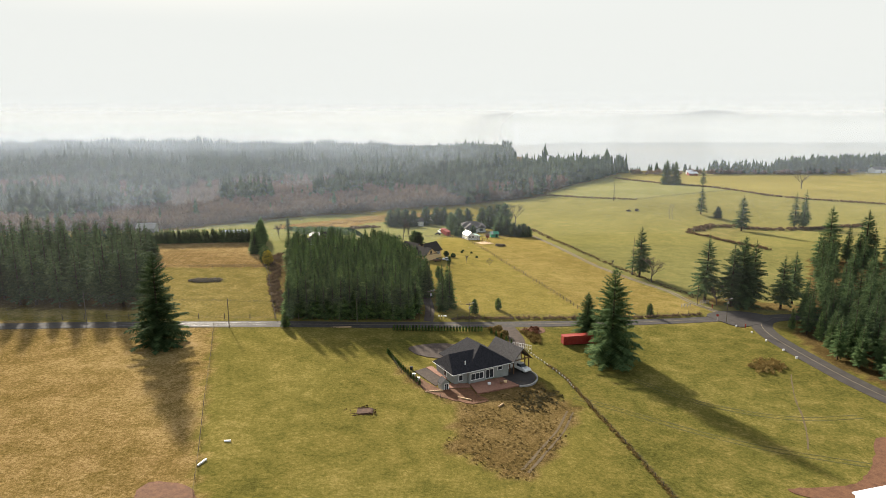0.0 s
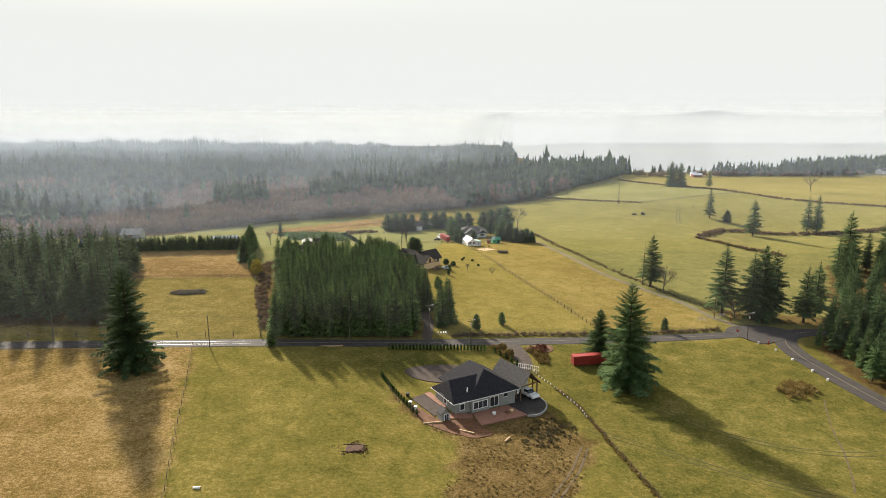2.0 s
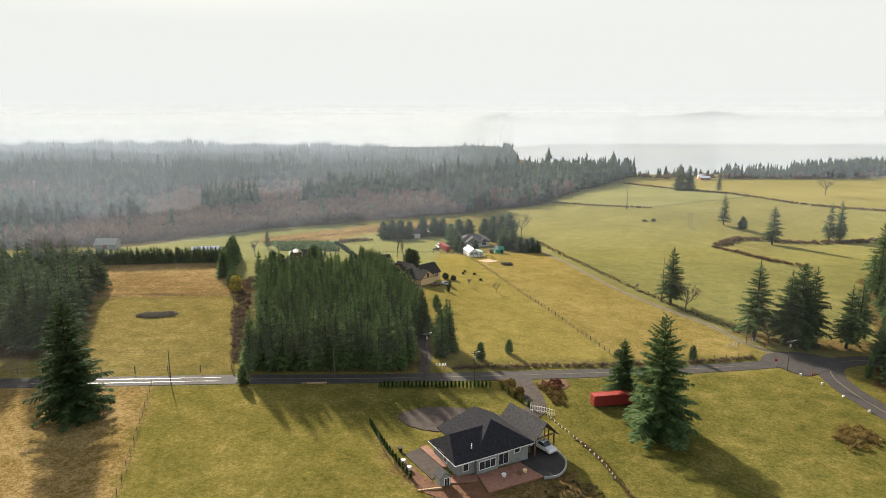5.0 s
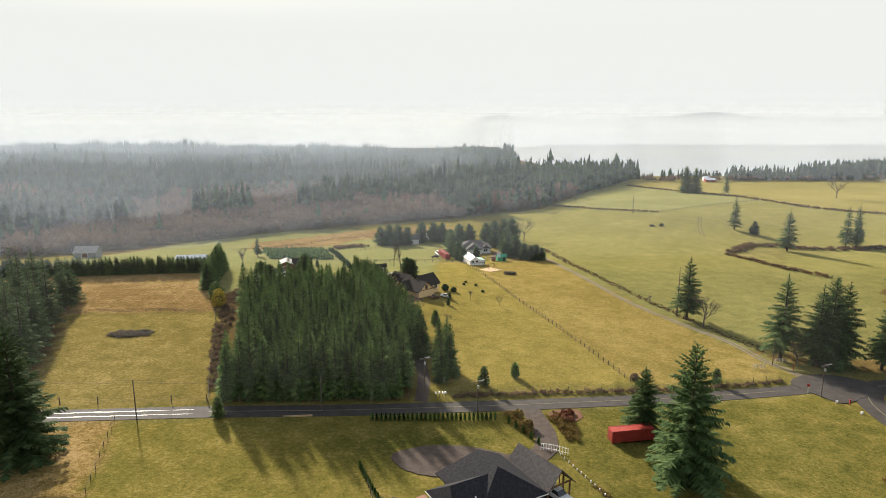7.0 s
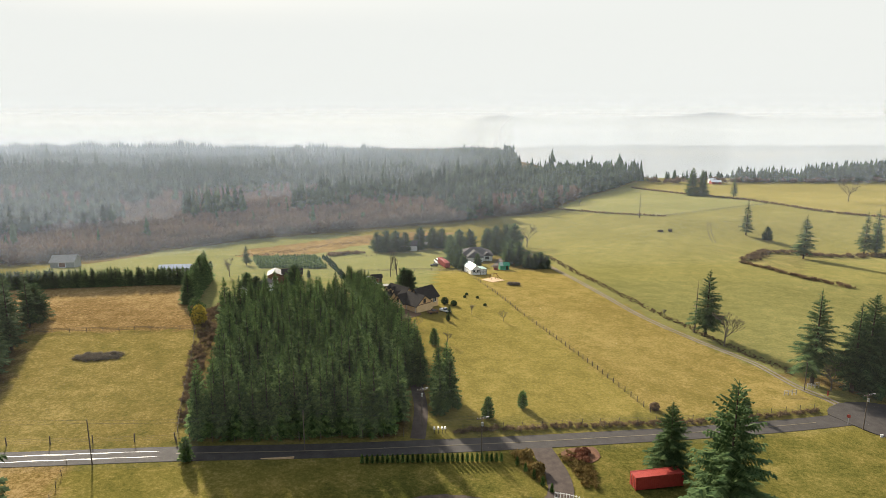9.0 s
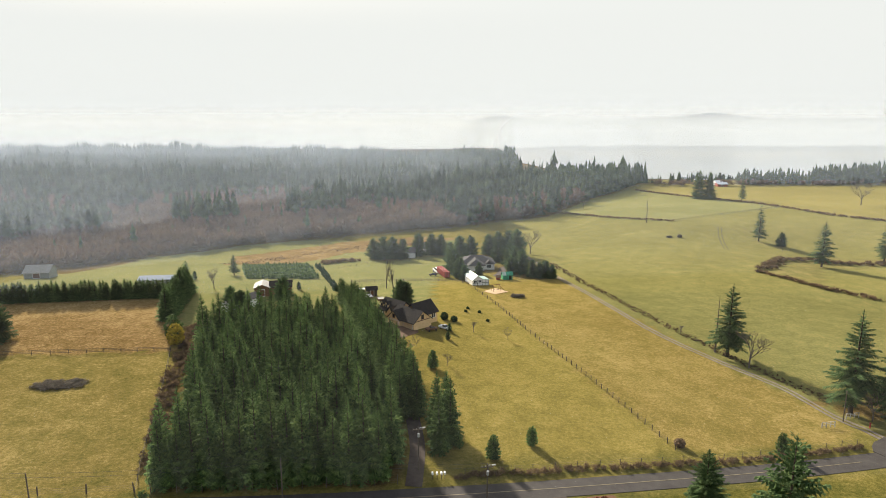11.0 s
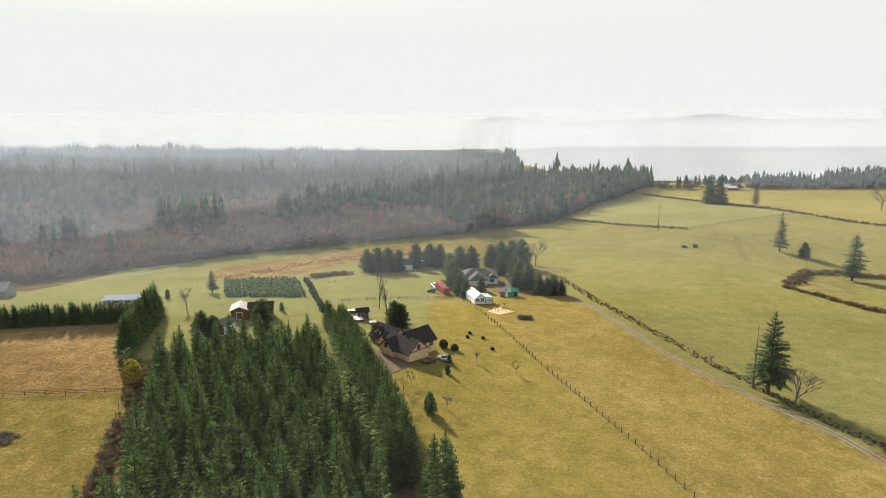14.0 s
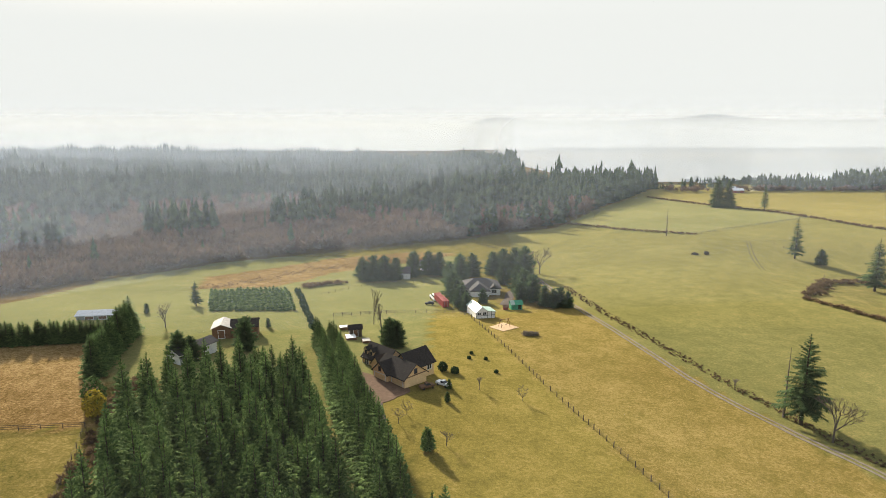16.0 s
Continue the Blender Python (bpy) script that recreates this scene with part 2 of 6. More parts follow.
_b.inputs["Base Color"].default_value = (0.10, 0.13, 0.15, 1)
_b.inputs["Specular IOR Level"].default_value = 0.6
bump(_nt, _b, noise_node(_nt, 0.05, 3), 0.1, 0.5)


# ---- building helpers ----
def mesh_object(name, bm, mat, parent=None, label="", smooth=False):
    me = bpy.data.meshes.new(name)
    bm.normal_update()
    bm.to_mesh(me)
    bm.free()
    me.materials.append(mat)
    if smooth:
        me.shade_smooth()
    ob = new(name, me)
    if parent is not None:
        ob.parent = parent
    if label:
        tagged(ob, label)
    return ob


def part(name, bm, mat, parent, label=""):
    return mesh_object(name, bm, mat, parent, label)


def raw_mesh(name, verts, faces, mat):
    me = bpy.data.meshes.new(name)
    me.from_pydata(verts, [], faces)
    me.materials.append(mat)
    me.update()
    return me


def thing(name, x, y, rz, label, category, group="", z=None, kind=""):
    e = new(name)
    e.empty_display_size = 0.2
    e.matrix_basis = pose(x, y, gz(x, y) if z is None else z, 0, 0, rz)
    return tagged(e, label, category, group, kind)


def box(bm, x0, x1, y0, y1, z0, z1, m=None):
    vs = [bm.verts.new(((m @ Vector(c)) if m else Vector(c))) for c in
          ((x0, y0, z0), (x1, y0, z0), (x1, y1, z0), (x0, y1, z0), (x0, y0, z1), (x1, y0, z1), (x1, y1, z1), (x0, y1, z1))]
    for f in ((3, 2, 1, 0), (4, 5, 6, 7), (0, 1, 5, 4), (1, 2, 6, 5), (2, 3, 7, 6), (3, 0, 4, 7)):
        bm.faces.new([vs[i] for i in f])
    return bm


def one_box(*a):
    return box(bmesh.new(), *a)


def tube(bm, p, q, r0, r1, n=6):
    p, q = Vector(p), Vector(q)
    d = (q - p).normalized()
    a = d.orthogonal().normalized()
    b = d.cross(a)
    lo = [bm.verts.new(p + r0 * (math.cos(k * 2 * math.pi / n) * a + math.sin(k * 2 * math.pi / n) * b)) for k in range(n)]
    hi = [bm.verts.new(q + r1 * (math.cos(k * 2 * math.pi / n) * a + math.sin(k * 2 * math.pi / n) * b)) for k in range(n)]
    for k in range(n):
        bm.faces.new((lo[k], lo[(k + 1) % n], hi[(k + 1) % n], hi[k]))
    bm.faces.new(hi)
    bm.faces.new(lo[::-1])
    return bm


def slab(bm, pts, thick):
    """A flat plate under the given corner ring."""
    top = [bm.verts.new(Vector(c)) for c in pts]
    low = [bm.verts.new(Vector(c) - Vector((0, 0, thick))) for c in pts]
    bm.faces.new(top)
    bm.faces.new(low[::-1])
    n = len(pts)
    for k in range(n):
        bm.faces.new((low[k], low[(k + 1) % n], top[(k + 1) % n], top[k]))
    return bm


def gable_roof(bm, x0, x1, y0, y1, ze, zr, over=0.5, th=0.2, along="x"):
    """Two slopes; the ridge runs along x or y."""
    if along == "x":
        ym, k = (y0 + y1) / 2, (zr - ze) / ((y1 - y0) / 2)
        lo = ze - k * over
        slab(bm, [(x0 - over, y0 - over, lo), (x1 + over, y0 - over, lo), (x1 + over, ym, zr), (x0 - over, ym, zr)], th)
        slab(bm, [(x0 - over, ym, zr), (x1 + over, ym, zr), (x1 + over, y1 + over, lo), (x0 - over, y1 + over, lo)], th)
    else:
        xm, k = (x0 + x1) / 2, (zr - ze) / ((x1 - x0) / 2)
        lo = ze - k * over
        slab(bm, [(x0 - over, y1 + over, lo), (x0 - over, y0 - over, lo), (xm, y0 - over, zr), (xm, y1 + over, zr)], th)
        slab(bm, [(xm, y1 + over, zr), (xm, y0 - over, zr), (x1 + over, y0 - over, lo), (x1 + over, y1 + over, lo)], th)
    return bm


def hip_roof(bm, x0, x1, y0, y1, ze, zr, hip0, hip1, over=0.5, th=0.15, along="x"):
    """Four slopes; hip0 and hip1 are the run of the end slopes."""
    x0, x1, y0, y1 = x0 - over, x1 + over, y0 - over, y1 + over
    if along == "x":
        ym = (y0 + y1) / 2
        a, b = (x0 + hip0, ym, zr), (x1 - hip1, ym, zr)
        c = [(x0, y0, ze), (x1, y0, ze), (x1, y1, ze), (x0, y1, ze)]
        rings = ([c[0], c[1], b, a], [c[1], c[2], b], [c[2], c[3], a, b], [c[3], c[0], a])
    else:
        xm = (x0 + x1) / 2
        a, b = (xm, y0 + hip0, zr), (xm, y1 - hip1, zr)
        c = [(x0, y0, ze), (x1, y0, ze), (x1, y1, ze), (x0, y1, ze)]
        rings = ([c[0], c[1], a], [c[1], c[2], b, a], [c[2], c[3], b], [c[3], c[0], a, b])
    for r in rings:
        slab(bm, r, th)
    return bm


def gable_wall(bm, x0, x1, y0, y1, z0, ze, zr, along="x"):
    """Walls as one body with gable ends under a ridge along x or y."""
    if along == "x":
        ym = (y0 + y1) / 2
        sec = [(y0, z0), (y1, z0), (y1, ze), (ym, zr), (y0, ze)]
        A = [bm.verts.new((x0, y, z)) for y, z in sec]
        B = [bm.verts.new((x1, y, z)) for y, z in sec]
    else:
        xm = (x0 + x1) / 2
        sec = [(x1, z0), (x0, z0), (x0, ze), (xm, zr), (x1, ze)]
        A = [bm.verts.new((x, y0, z)) for x, z in sec]
        B = [bm.verts.new((x, y1, z)) for x, z in sec]
    bm.faces.new(A[::-1])
    bm.faces.new(B)
    for k in range(5):
        bm.faces.new((A[k], A[(k + 1) % 5], B[(k + 1) % 5], B[k]))
    bmesh.ops.recalc_face_normals(bm, faces=bm.faces)
    return bm


def opening(parent, name, m, w, h, frame_mat, pane_mat, bars=1, label=""):
    """A framed window or door set proud of a wall; m: its lower middle, x along the wall, -y outwards."""
    bm = bmesh.new()
    f = 0.12
    box(bm, -w / 2 - f, -w / 2, -0.09, 0.05, -f, h + f, m)
    box(bm, w / 2, w / 2 + f, -0.09, 0.05, -f, h + f, m)
    box(bm, -w / 2, w / 2, -0.09, 0.05, -f, 0, m)
    box(bm, -w / 2, w / 2, -0.09, 0.05, h, h + f, m)
    for k in range(1, bars):
        xk = -w / 2 + w * k / bars
        box(bm, xk - 0.04, xk + 0.04, -0.08, 0.05, 0, h, m)
    fr = part(name, bm, frame_mat, parent, label)
    for k in range(bars):
        a, b = -w / 2 + w * k / bars, -w / 2 + w * (k + 1) / bars
        part("pane", one_box(a + 0.04 * (k > 0), b - 0.04 * (k < bars - 1), -0.04, 0.04, 0, h, m), pane_mat, fr)
    return fr


def wall_place(x, y, z, facing):
    """Pose of an opening in a wall that faces -y (0), +x (90), +y (180) or -x (270)."""
    return pose(x, y, z, 0, 0, facing)


# ---- trees ----
def frond_tree(rng, h, rad, base, whorls, per, droop, lift, fill=0.34, ragged=0.2, shape=0.85):
    """Needle crown of a fir: whorls of drooping fronds, each a row of small sprays."""
    V, F = [], []
    for i in range(whorls):
        u = (i + rng.uniform(-0.3, 0.3)) / (whorls - 1)
        u = min(max(u, 0), 1)
        z0 = h * (base + (0.985 - base) * u)
        r = rad * (max(1 - u, 0.0) ** shape) * (0.55 + 0.45 * min(1, u * 6 + 0.35)) + 0.12
        a0 = rng.uniform(0, 6.28)
        for k in range(per if u < 0.85 else max(4, per - 2)):
            a = a0 + 6.283 * k / per + rng.uniform(-0.35, 0.35)
            L = r * rng.uniform(1 - 1.6 * ragged, 1 + ragged)
            e = math.tan(lift[0] + (lift[1] - lift[0]) * u + rng.uniform(-0.12, 0.12))
            ca, sa = math.cos(a), math.sin(a)
            n = max(2, min(11, int(L / 0.48)))
            pts = []
            for s in range(n + 1):
                t = 0.06 + 0.94 * s / n
                d = L * t
                pts.append((ca * d, sa * d, z0 + e * d - droop * L * t * t))
            for s in range(n):
                p, q = pts[s], pts[s + 1]
                t = (s + 0.5) / n
                w = fill * L * (0.35 + 1.0 * math.sin(math.pi * min(1, 0.22 + 0.72 * t))) * rng.uniform(0.7, 1.2) * 0.8
                mx, my, mz = (p[0] + q[0]) / 2 + ca * w * 0.5, (p[1] + q[1]) / 2 + sa * w * 0.5, (p[2] + q[2]) / 2
                for sg in (-1, 1):
                    b = len(V)
                    V.extend((p, q, (mx - sg * sa * w, my + sg * ca * w, mz - w * rng.uniform(0.15, 0.5))))
                    F.append((b, b + 1, b + 2))
                b = len(V)
                V.extend((p, q, (mx * 0.98, my * 0.98, mz - w * rng.uniform(0.4, 0.85))))
                F.append((b, b + 1, b + 2))
            b = len(V)
            p, q = pts[-2], pts[-1]
            ext = 0.28 * L / n + 0.1
            V.extend(((p[0] - sa * 0.12 * L, p[1] + ca * 0.12 * L, p[2]), (p[0] + sa * 0.12 * L, p[1] - ca * 0.12 * L, p[2]), (q[0] + ca * ext, q[1] + sa * ext, q[2] - 0.05 * L)))
            F.append((b, b + 1, b + 2))
    b = len(V)
    V.extend(((0.10, 0, h * 0.93), (-0.05, 0.09, h * 0.93), (-0.05, -0.09, h * 0.93), (0, 0, h)))
    F.extend(((b, b + 1, b + 3), (b + 1, b + 2, b + 3), (b + 2, b, b + 3)))
    return V, F


def trunk_bm(h, r, bend=0.0, n=7, rng=None):
    bm = bmesh.new()
    pts = [(0, 0, -0.3), (bend * 0.3, 0.0, h * 0.3), (bend, bend * 0.4, h * 0.62), (bend * 1.1, bend * 0.2, h * 0.97)]
    rad = [r * 1.25, r * 0.85, r * 0.5, r * 0.08]
    for a, b, ra, rb in zip(pts, pts[1:], rad, rad[1:]):
        tube(bm, a, b, ra, rb, n)
    return bm


def fir(name, label, category, rng, h, rad, base, whorls, per, droop, lift, mat, r=None, **kw):
    e = new(name)
    e.empty_display_size = 0.2
    tagged(e, label, category)
    part("trunk", trunk_bm(h, r or h * 0.014), M_BARK, e)
    V, F = frond_tree(rng, h, rad, base, whorls, per, droop, lift, **kw)
    c = new("crown", raw_mesh("crown", V, F, mat))
    c.parent = e
    return e


def place(proto, x, y, s=1.0, rz=0.0, label="", group="", sz=None, z=None, sink=0.0):
    ob = copy_thing(proto, pose(x, y, (gz(x, y) if z is None else z) - sink, 0, 0, rz))
    ob.scale = (s, s, sz or s)
    return tagged(ob, label, "", group)


def bare_tree(name, label, rng, h, spread, mat, depth=5, r=None, forks=3, up=0.5):
    """A leafless tree: limbs that fork down to fine twigs."""
    e = new(name)
    e.empty_display_size = 0.2
    tagged(e, label, "tree")
    bt, bc = bmesh.new(), bmesh.new()
    r = r or h * 0.022

    def grow(bm_t, p, d, length, rad, lev):
        q = p + d * length
        tube(bm_t if lev < 2 else bc, p, q, rad, rad * 0.68, 6 if lev < 2 else 3)
        if lev >= depth:
            return
        for _ in range(forks if lev else forks + 1):
            nd = (d * 0.75 + Vector((rng.uniform(-1, 1), rng.uniform(-1, 1), rng.uniform(-0.25, 1) * up)) * spread).normalized()
            grow(bm_t, p + d * length * rng.uniform(0.55, 1.0), nd, length * rng.uniform(0.58, 0.8), rad * 0.58, lev + 1)

    grow(bt, Vector((0, 0, -0.2)), Vector((0.02, 0, 1)).normalized(), h * 0.30, r, 0)
    part("trunk", bt, mat, e)
    part("crown", bc, mat, e)
    return e


def clump(rng, n, rx, ry, rz, size, lift=0.0):
    """Leaf sprays scattered through an uneven rounded crown."""
    V, F = [], []
    for _ in range(n):
        while True:
            p = Vector((rng.uniform(-1, 1), rng.uniform(-1, 1), rng.uniform(-1, 1)))
            if 0.25 < p.length < 1:
                break
        p = p.normalized() * (p.length ** 0.45)
        w = 1 + 0.22 * noise.noise(p * 2.3 + Vector((rx, ry, n)))
        c = Vector((p.x * rx * w, p.y * ry * w, rz + p.z * rz * w + lift))
        nrm = (p + Vector((rng.uniform(-1, 1), rng.uniform(-1, 1), rng.uniform(-0.3, 1))) * 0.7).normalized()
        a = nrm.orthogonal().normalized()
        bb = nrm.cross(a)
        t = rng.uniform(0, 6.28)
        s = size * rng.uniform(0.6, 1.4)
        for kk in range(2):
            t += 1.7
            u = (a * math.cos(t) + bb * math.sin(t)) * s
            v = (bb * math.cos(t) - a * math.sin(t)) * s * 0.5
            i = len(V)
            V.extend((tuple(c - v), tuple(c + v * 0.9 + u * 0.1), tuple(c + u + nrm * s * 0.3)))
            F.append((i, i + 1, i + 2))
    return V, F


def scatter_mesh(templates, places):
    """Joins scaled, turned copies of small templates into one vertex and face array."""
    VV, FF, off = [], [], 0
    for ti, x, y, z, s, sz, a in places:
        v, f = templates[ti]
        ca, sa = math.cos(a) * s, math.sin(a) * s
        w = np.empty_like(v)
        w[:, 0] = v[:, 0] * ca - v[:, 1] * sa + x
        w[:, 1] = v[:, 0] * sa + v[:, 1] * ca + y
        w[:, 2] = v[:, 2] * sz + z
        VV.append(w)
        FF.append(f + off)
        off += len(v)
    return np.concatenate(VV), np.concatenate(FF)


def tri_object(name, V, F, mat, label, category, kind="stuff"):
    me = bpy.data.meshes.new(name)
    me.vertices.add(len(V))
    me.vertices.foreach_set("co", np.asarray(V, np.float32).ravel())
    me.loops.add(len(F) * 3)
    me.loops.foreach_set("vertex_index", np.asarray(F, np.int32).ravel())
    me.polygons.add(len(F))
    me.polygons.foreach_set("loop_start", np.arange(0, len(F) * 3, 3, dtype=np.int32))
    me.update(calc_edges=True)
    me.materials.append(mat)
    return tagged(new(name, me), label, category, "", kind)


def inside(px, py, poly):
    px, py = np.asarray(px, float), np.asarray(py, float)
    r = np.zeros(px.shape, bool)
    n = len(poly)
    for i in range(n):
        (x0, y0), (x1, y1) = poly[i], poly[(i + 1) % n]
        if y0 == y1:
            continue
        c = ((y0 > py) != (y1 > py)) & (px < (x1 - x0) * (py - y0) / (y1 - y0) + x0)
        r ^= c
    return r


# ---- ground ----
FENCE_L = [(-66, 172), (-58, 147), (-50.6, 123), (-44.8, 105), (-40.8, 92), (-28, 55)]
P_TAN = FENCE_L + [(-28, 20), (-500, 20), (-500, 171)]
P_UPPER = [(-71, 244), (-121, 235), (-200, 225), (-200, 280), (-135, 283), (-90, 291), (-79, 268)]
P_BURN = [(-50, 181), (-71, 243), (-121, 235), (-190, 228), (-190, 175), (-80, 175)]
P_HOUSE = [(-0.8, 110.8), (11.3, 101.4), (15.2, 101), (26, 120), (30, 133), (24, 143), (21, 147), (0, 137), (-6, 142), (-9, 146), (-12, 151), (-7, 139), (-3, 134.5), (4, 127)]
P_PLANT = [(-49, 182), (-7, 188), (-9, 205), (-14, 216), (-20.5, 233), (-25.5, 247), (-32, 265), (-40, 267), (-50, 261), (-72, 268), (-76, 262), (-66, 240), (-54, 200)]
P_LEFTW = [(-93, 183), (-100, 208), (-118, 245), (-260, 240), (-260, 180)]
P_RIGHTW = [(112, 195), (107, 170), (114, 150), (190, 140), (215, 300), (180, 305), (128, 215)]
P_BIGR = [(90, 230), (97, 222), (128, 214), (135, 222), (110, 231)]
P_GOLD = [(-4, 196), (40, 203), (93, 214), (78, 256), (62, 306), (50, 362), (12, 345), (-35, 332), (-30, 296), (-17, 262), (-3, 232)]
P_GOLD2 = [(49, 204), (93, 214), (78, 256), (62, 306), (50, 362), (12, 334), (26, 277), (40, 230)]
P_GREEN2 = [(85, 553), (119, 503), (144, 486), (248, 546), (200, 692), (180, 700), (110, 590)]
P_BRUSHZ = [(-400, 300), (-153, 338), (-157, 415), (-116, 456), (-47, 490), (7, 517), (46, 546), (82, 548), (225, 790), (240, 1100), (240, 1500), (-1200, 1700), (-1200, 300)]
P_REDS = [(-104, 386), (-72, 393), (-54, 430), (-15, 455), (10, 476), (-15, 482), (-60, 464), (-112, 420)]
P_YARD = [(12, 372), (34, 352), (48, 354), (44, 362), (36, 380), (28, 392), (8, 392)]
P_SWALE = [(141, 361), (154, 372), (180, 412), (230, 400), (262, 395), (262, 380), (215, 384), (176, 372), (155, 334), (150, 345)]
FAR_FIELD = [(190, 694), (248, 546), (268, 496), (420, 420), (700, 520), (700, 800), (225, 800)]


def axis(bounds):
    out = []
    for a, b, st in bounds:
        out.append(np.arange(a, b - 1e-6, st))
    return np.concatenate(out + [np.array([bounds[-1][1]])])


gx = axis([(-4200, -900, 150), (-900, -270, 18), (-270, 300, 2.4), (300, 800, 16), (800, 4200, 150)])
gy = axis([(-600, 60, 30), (60, 500, 2.4), (500, 820, 6), (820, 1300, 20), (1300, 4600, 75)])
GX, GY = np.meshgrid(gx, gy)
jx = np.array([0.9 * math.sin(a * 0.9 + 1.7 * math.sin(b * 0.37)) for a, b in zip(GY.ravel(), GX.ravel())])
qx, qy = GX.ravel() + jx, GY.ravel() + jx[::-1] * 0.8
gold = np.full(qx.shape, 0.42)
tan = np.zeros(qx.shape)
soil = np.zeros(qx.shape)
right = sstep(28, 40, qx - (qy - 100) * -0.1)
gold -= 0.18 * right * (qy < 195)
gold[(qy > 330) & (qx > 50)] = 0.62
for poly, gv, tv, sv in ((P_GOLD, 0.80, 0, 0), (P_GOLD2, 0.85, 0.3, 0), (P_BURN, 0.55, 0.25, 0), (P_UPPER, 0.9, 1.0, 0), (P_TAN, 0.7, 0.80, 0),
                         (P_GREEN2, 0.30, 0.10, 0), (FAR_FIELD, 1.0, 0.1, 0), (P_REDS, 0.5, 1.0, 0.2), (P_YARD, 0.3, 0.3, 0.5), (P_SWALE, 0.3, 0.2, 0.1),
                         (P_HOUSE, 0.35, 0.75, 0.58), (P_PLANT, 0.4, 0.4, 0.75), (P_LEFTW, 0.4, 0.5, 0.8), (P_RIGHTW, 0.4, 0.5, 0.85), (P_BIGR, 0.4, 0.6, 0.55), (P_BRUSHZ, 0.4, 0.6, 0.75)):
    k = inside(qx, qy, poly)
    gold[k], tan[k], soil[k] = gv, tv, sv
lawn = (qx > -32) & (qx < -4) & (qy > 284) & (qy < 335)
gold[lawn] = 0.25
lawn2 = (qx > -160) & (qx < 12) & (qy > 262) & (qy < 470) & (qx < -12 + (qy - 262) * 0.12) & (tan < 0.5) & (soil < 0.2)
gold[lawn2] = 0.3
pale = np.zeros(qx.shape)
lane_x = np.interp(qy, [200, 217, 257, 304, 359, 404, 440], [100, 95, 78, 62, 50, 46, 43])
right_of_lane = (qx > lane_x) & (qy > 215)
pale[right_of_lane] = 0.5
pale[inside(qx, qy, P_GREEN2)] = 1.0
pale[inside(qx, qy, FAR_FIELD)] = 0.45
pale[lawn | lawn2] = 0.8
alley = (np.abs(qx - np.interp(qy, [200, 216, 235, 248, 270, 292], [-8, -12, -18.5, -22.8, -29.3, -36.6])) < 2.2) & (qy > 205) & (qy < 300)
soil[alley], tan[alley], gold[alley], pale[alley] = 0, 0, 0.2, 0.5
pale *= (soil < 0.2)
nearhouse = np.exp(-((qx + 4) / 16) ** 2 - ((qy - 168) / 8) ** 2)
gold -= 0.42 * nearhouse
far_floor = qy > 1300
gold[far_floor], tan[far_floor], soil[far_floor], pale[far_floor] = 0.2, 0.2, 0.8, 0.0
VZ = height(GX.ravel(), GY.ravel())
nx, ny = len(gx), len(gy)
me = bpy.data.meshes.new("ground")
co = np.stack([GX.ravel(), GY.ravel(), VZ], 1)
ii = (np.arange(ny - 1)[:, None] * nx + np.arange(nx - 1)[None, :]).ravel()
quads = np.stack([ii, ii + 1, ii + nx + 1, ii + nx], 1)
me.vertices.add(len(co))
me.vertices.foreach_set("co", co.astype(np.float32).ravel())
me.loops.add(quads.size)
me.loops.foreach_set("vertex_index", quads.astype(np.int32).ravel())
me.polygons.add(len(quads))
me.polygons.foreach_set("loop_start", np.arange(0, quads.size, 4, dtype=np.int32))
me.update(calc_edges=True)
ca = me.color_attributes.new("field", "FLOAT_COLOR", "POINT")
ca.data.foreach_set("color", np.stack([np.clip(gold, 0, 1), tan, soil, pale], 1).astype(np.float32).ravel())
me.materials.append(M_GRASS)
me.shade_smooth()
tagged(new("ground", me), "winter farmland grass in green, gold and tan", "ground", "", "structure")


def smooth_line(pts, step=2.5):
    """Points along a rounded line through the given ones."""
    P = [Vector((*p, 0)) for p in pts]
    P = [2 * P[0] - P[1]] + P + [2 * P[-1] - P[-2]]
    out = []
    for a, b, c, d in zip(P, P[1:], P[2:], P[3:]):
        n = max(1, int((c - b).length / step))
        for k in range(n):
            t = k / n
            out.append(0.5 * ((2 * b) + (c - a) * t + (2 * a - 5 * b + 4 * c - d) * t * t + (3 * b - a - 3 * c + d) * t ** 3))
    out.append(P[-2])
    return out


def ribbon(name, pts, width, lift, mat, label, category, offset=0.0, wobble=0.0, cross=4, kind="structure", seed=1):
    """A strip laid on the land along a line, with turned-down edges."""
    L = smooth_line(pts)
    rng = random.Random(seed)
    V, F = [], []
    cols = [-1.0] + [-1 + 2 * k / cross for k in range(cross + 1)] + [1.0]
    for i, p in enumerate(L):
        d = (L[min(i + 1, len(L) - 1)] - L[max(i - 1, 0)]).normalized()
        nrm = Vector((-d.y, d.x, 0))
        wl, wr = width / 2 + rng.uniform(-wobble, wobble), width / 2 + rng.uniform(-wobble, wobble)
        for j, c in enumerate(cols):
            q = p + nrm * (offset + c * (wr if c > 0 else wl))
            edge = j in (0, len(cols) - 1)
            crown = 0.03 * (1 - c * c) if width > 4 else 0
            V.append((q.x, q.y, gz(q.x, q.y) + (lift + crown if not edge else -0.15)))
    n = len(cols)
    for i in range(len(L) - 1):
        for j in range(n - 1):
            a = i * n + j
            F.append((a, a + n, a + n + 1, a + 1))
    ob = new(name, raw_mesh(name, V, F, mat))
    return tagged(ob, label, category, "", kind)


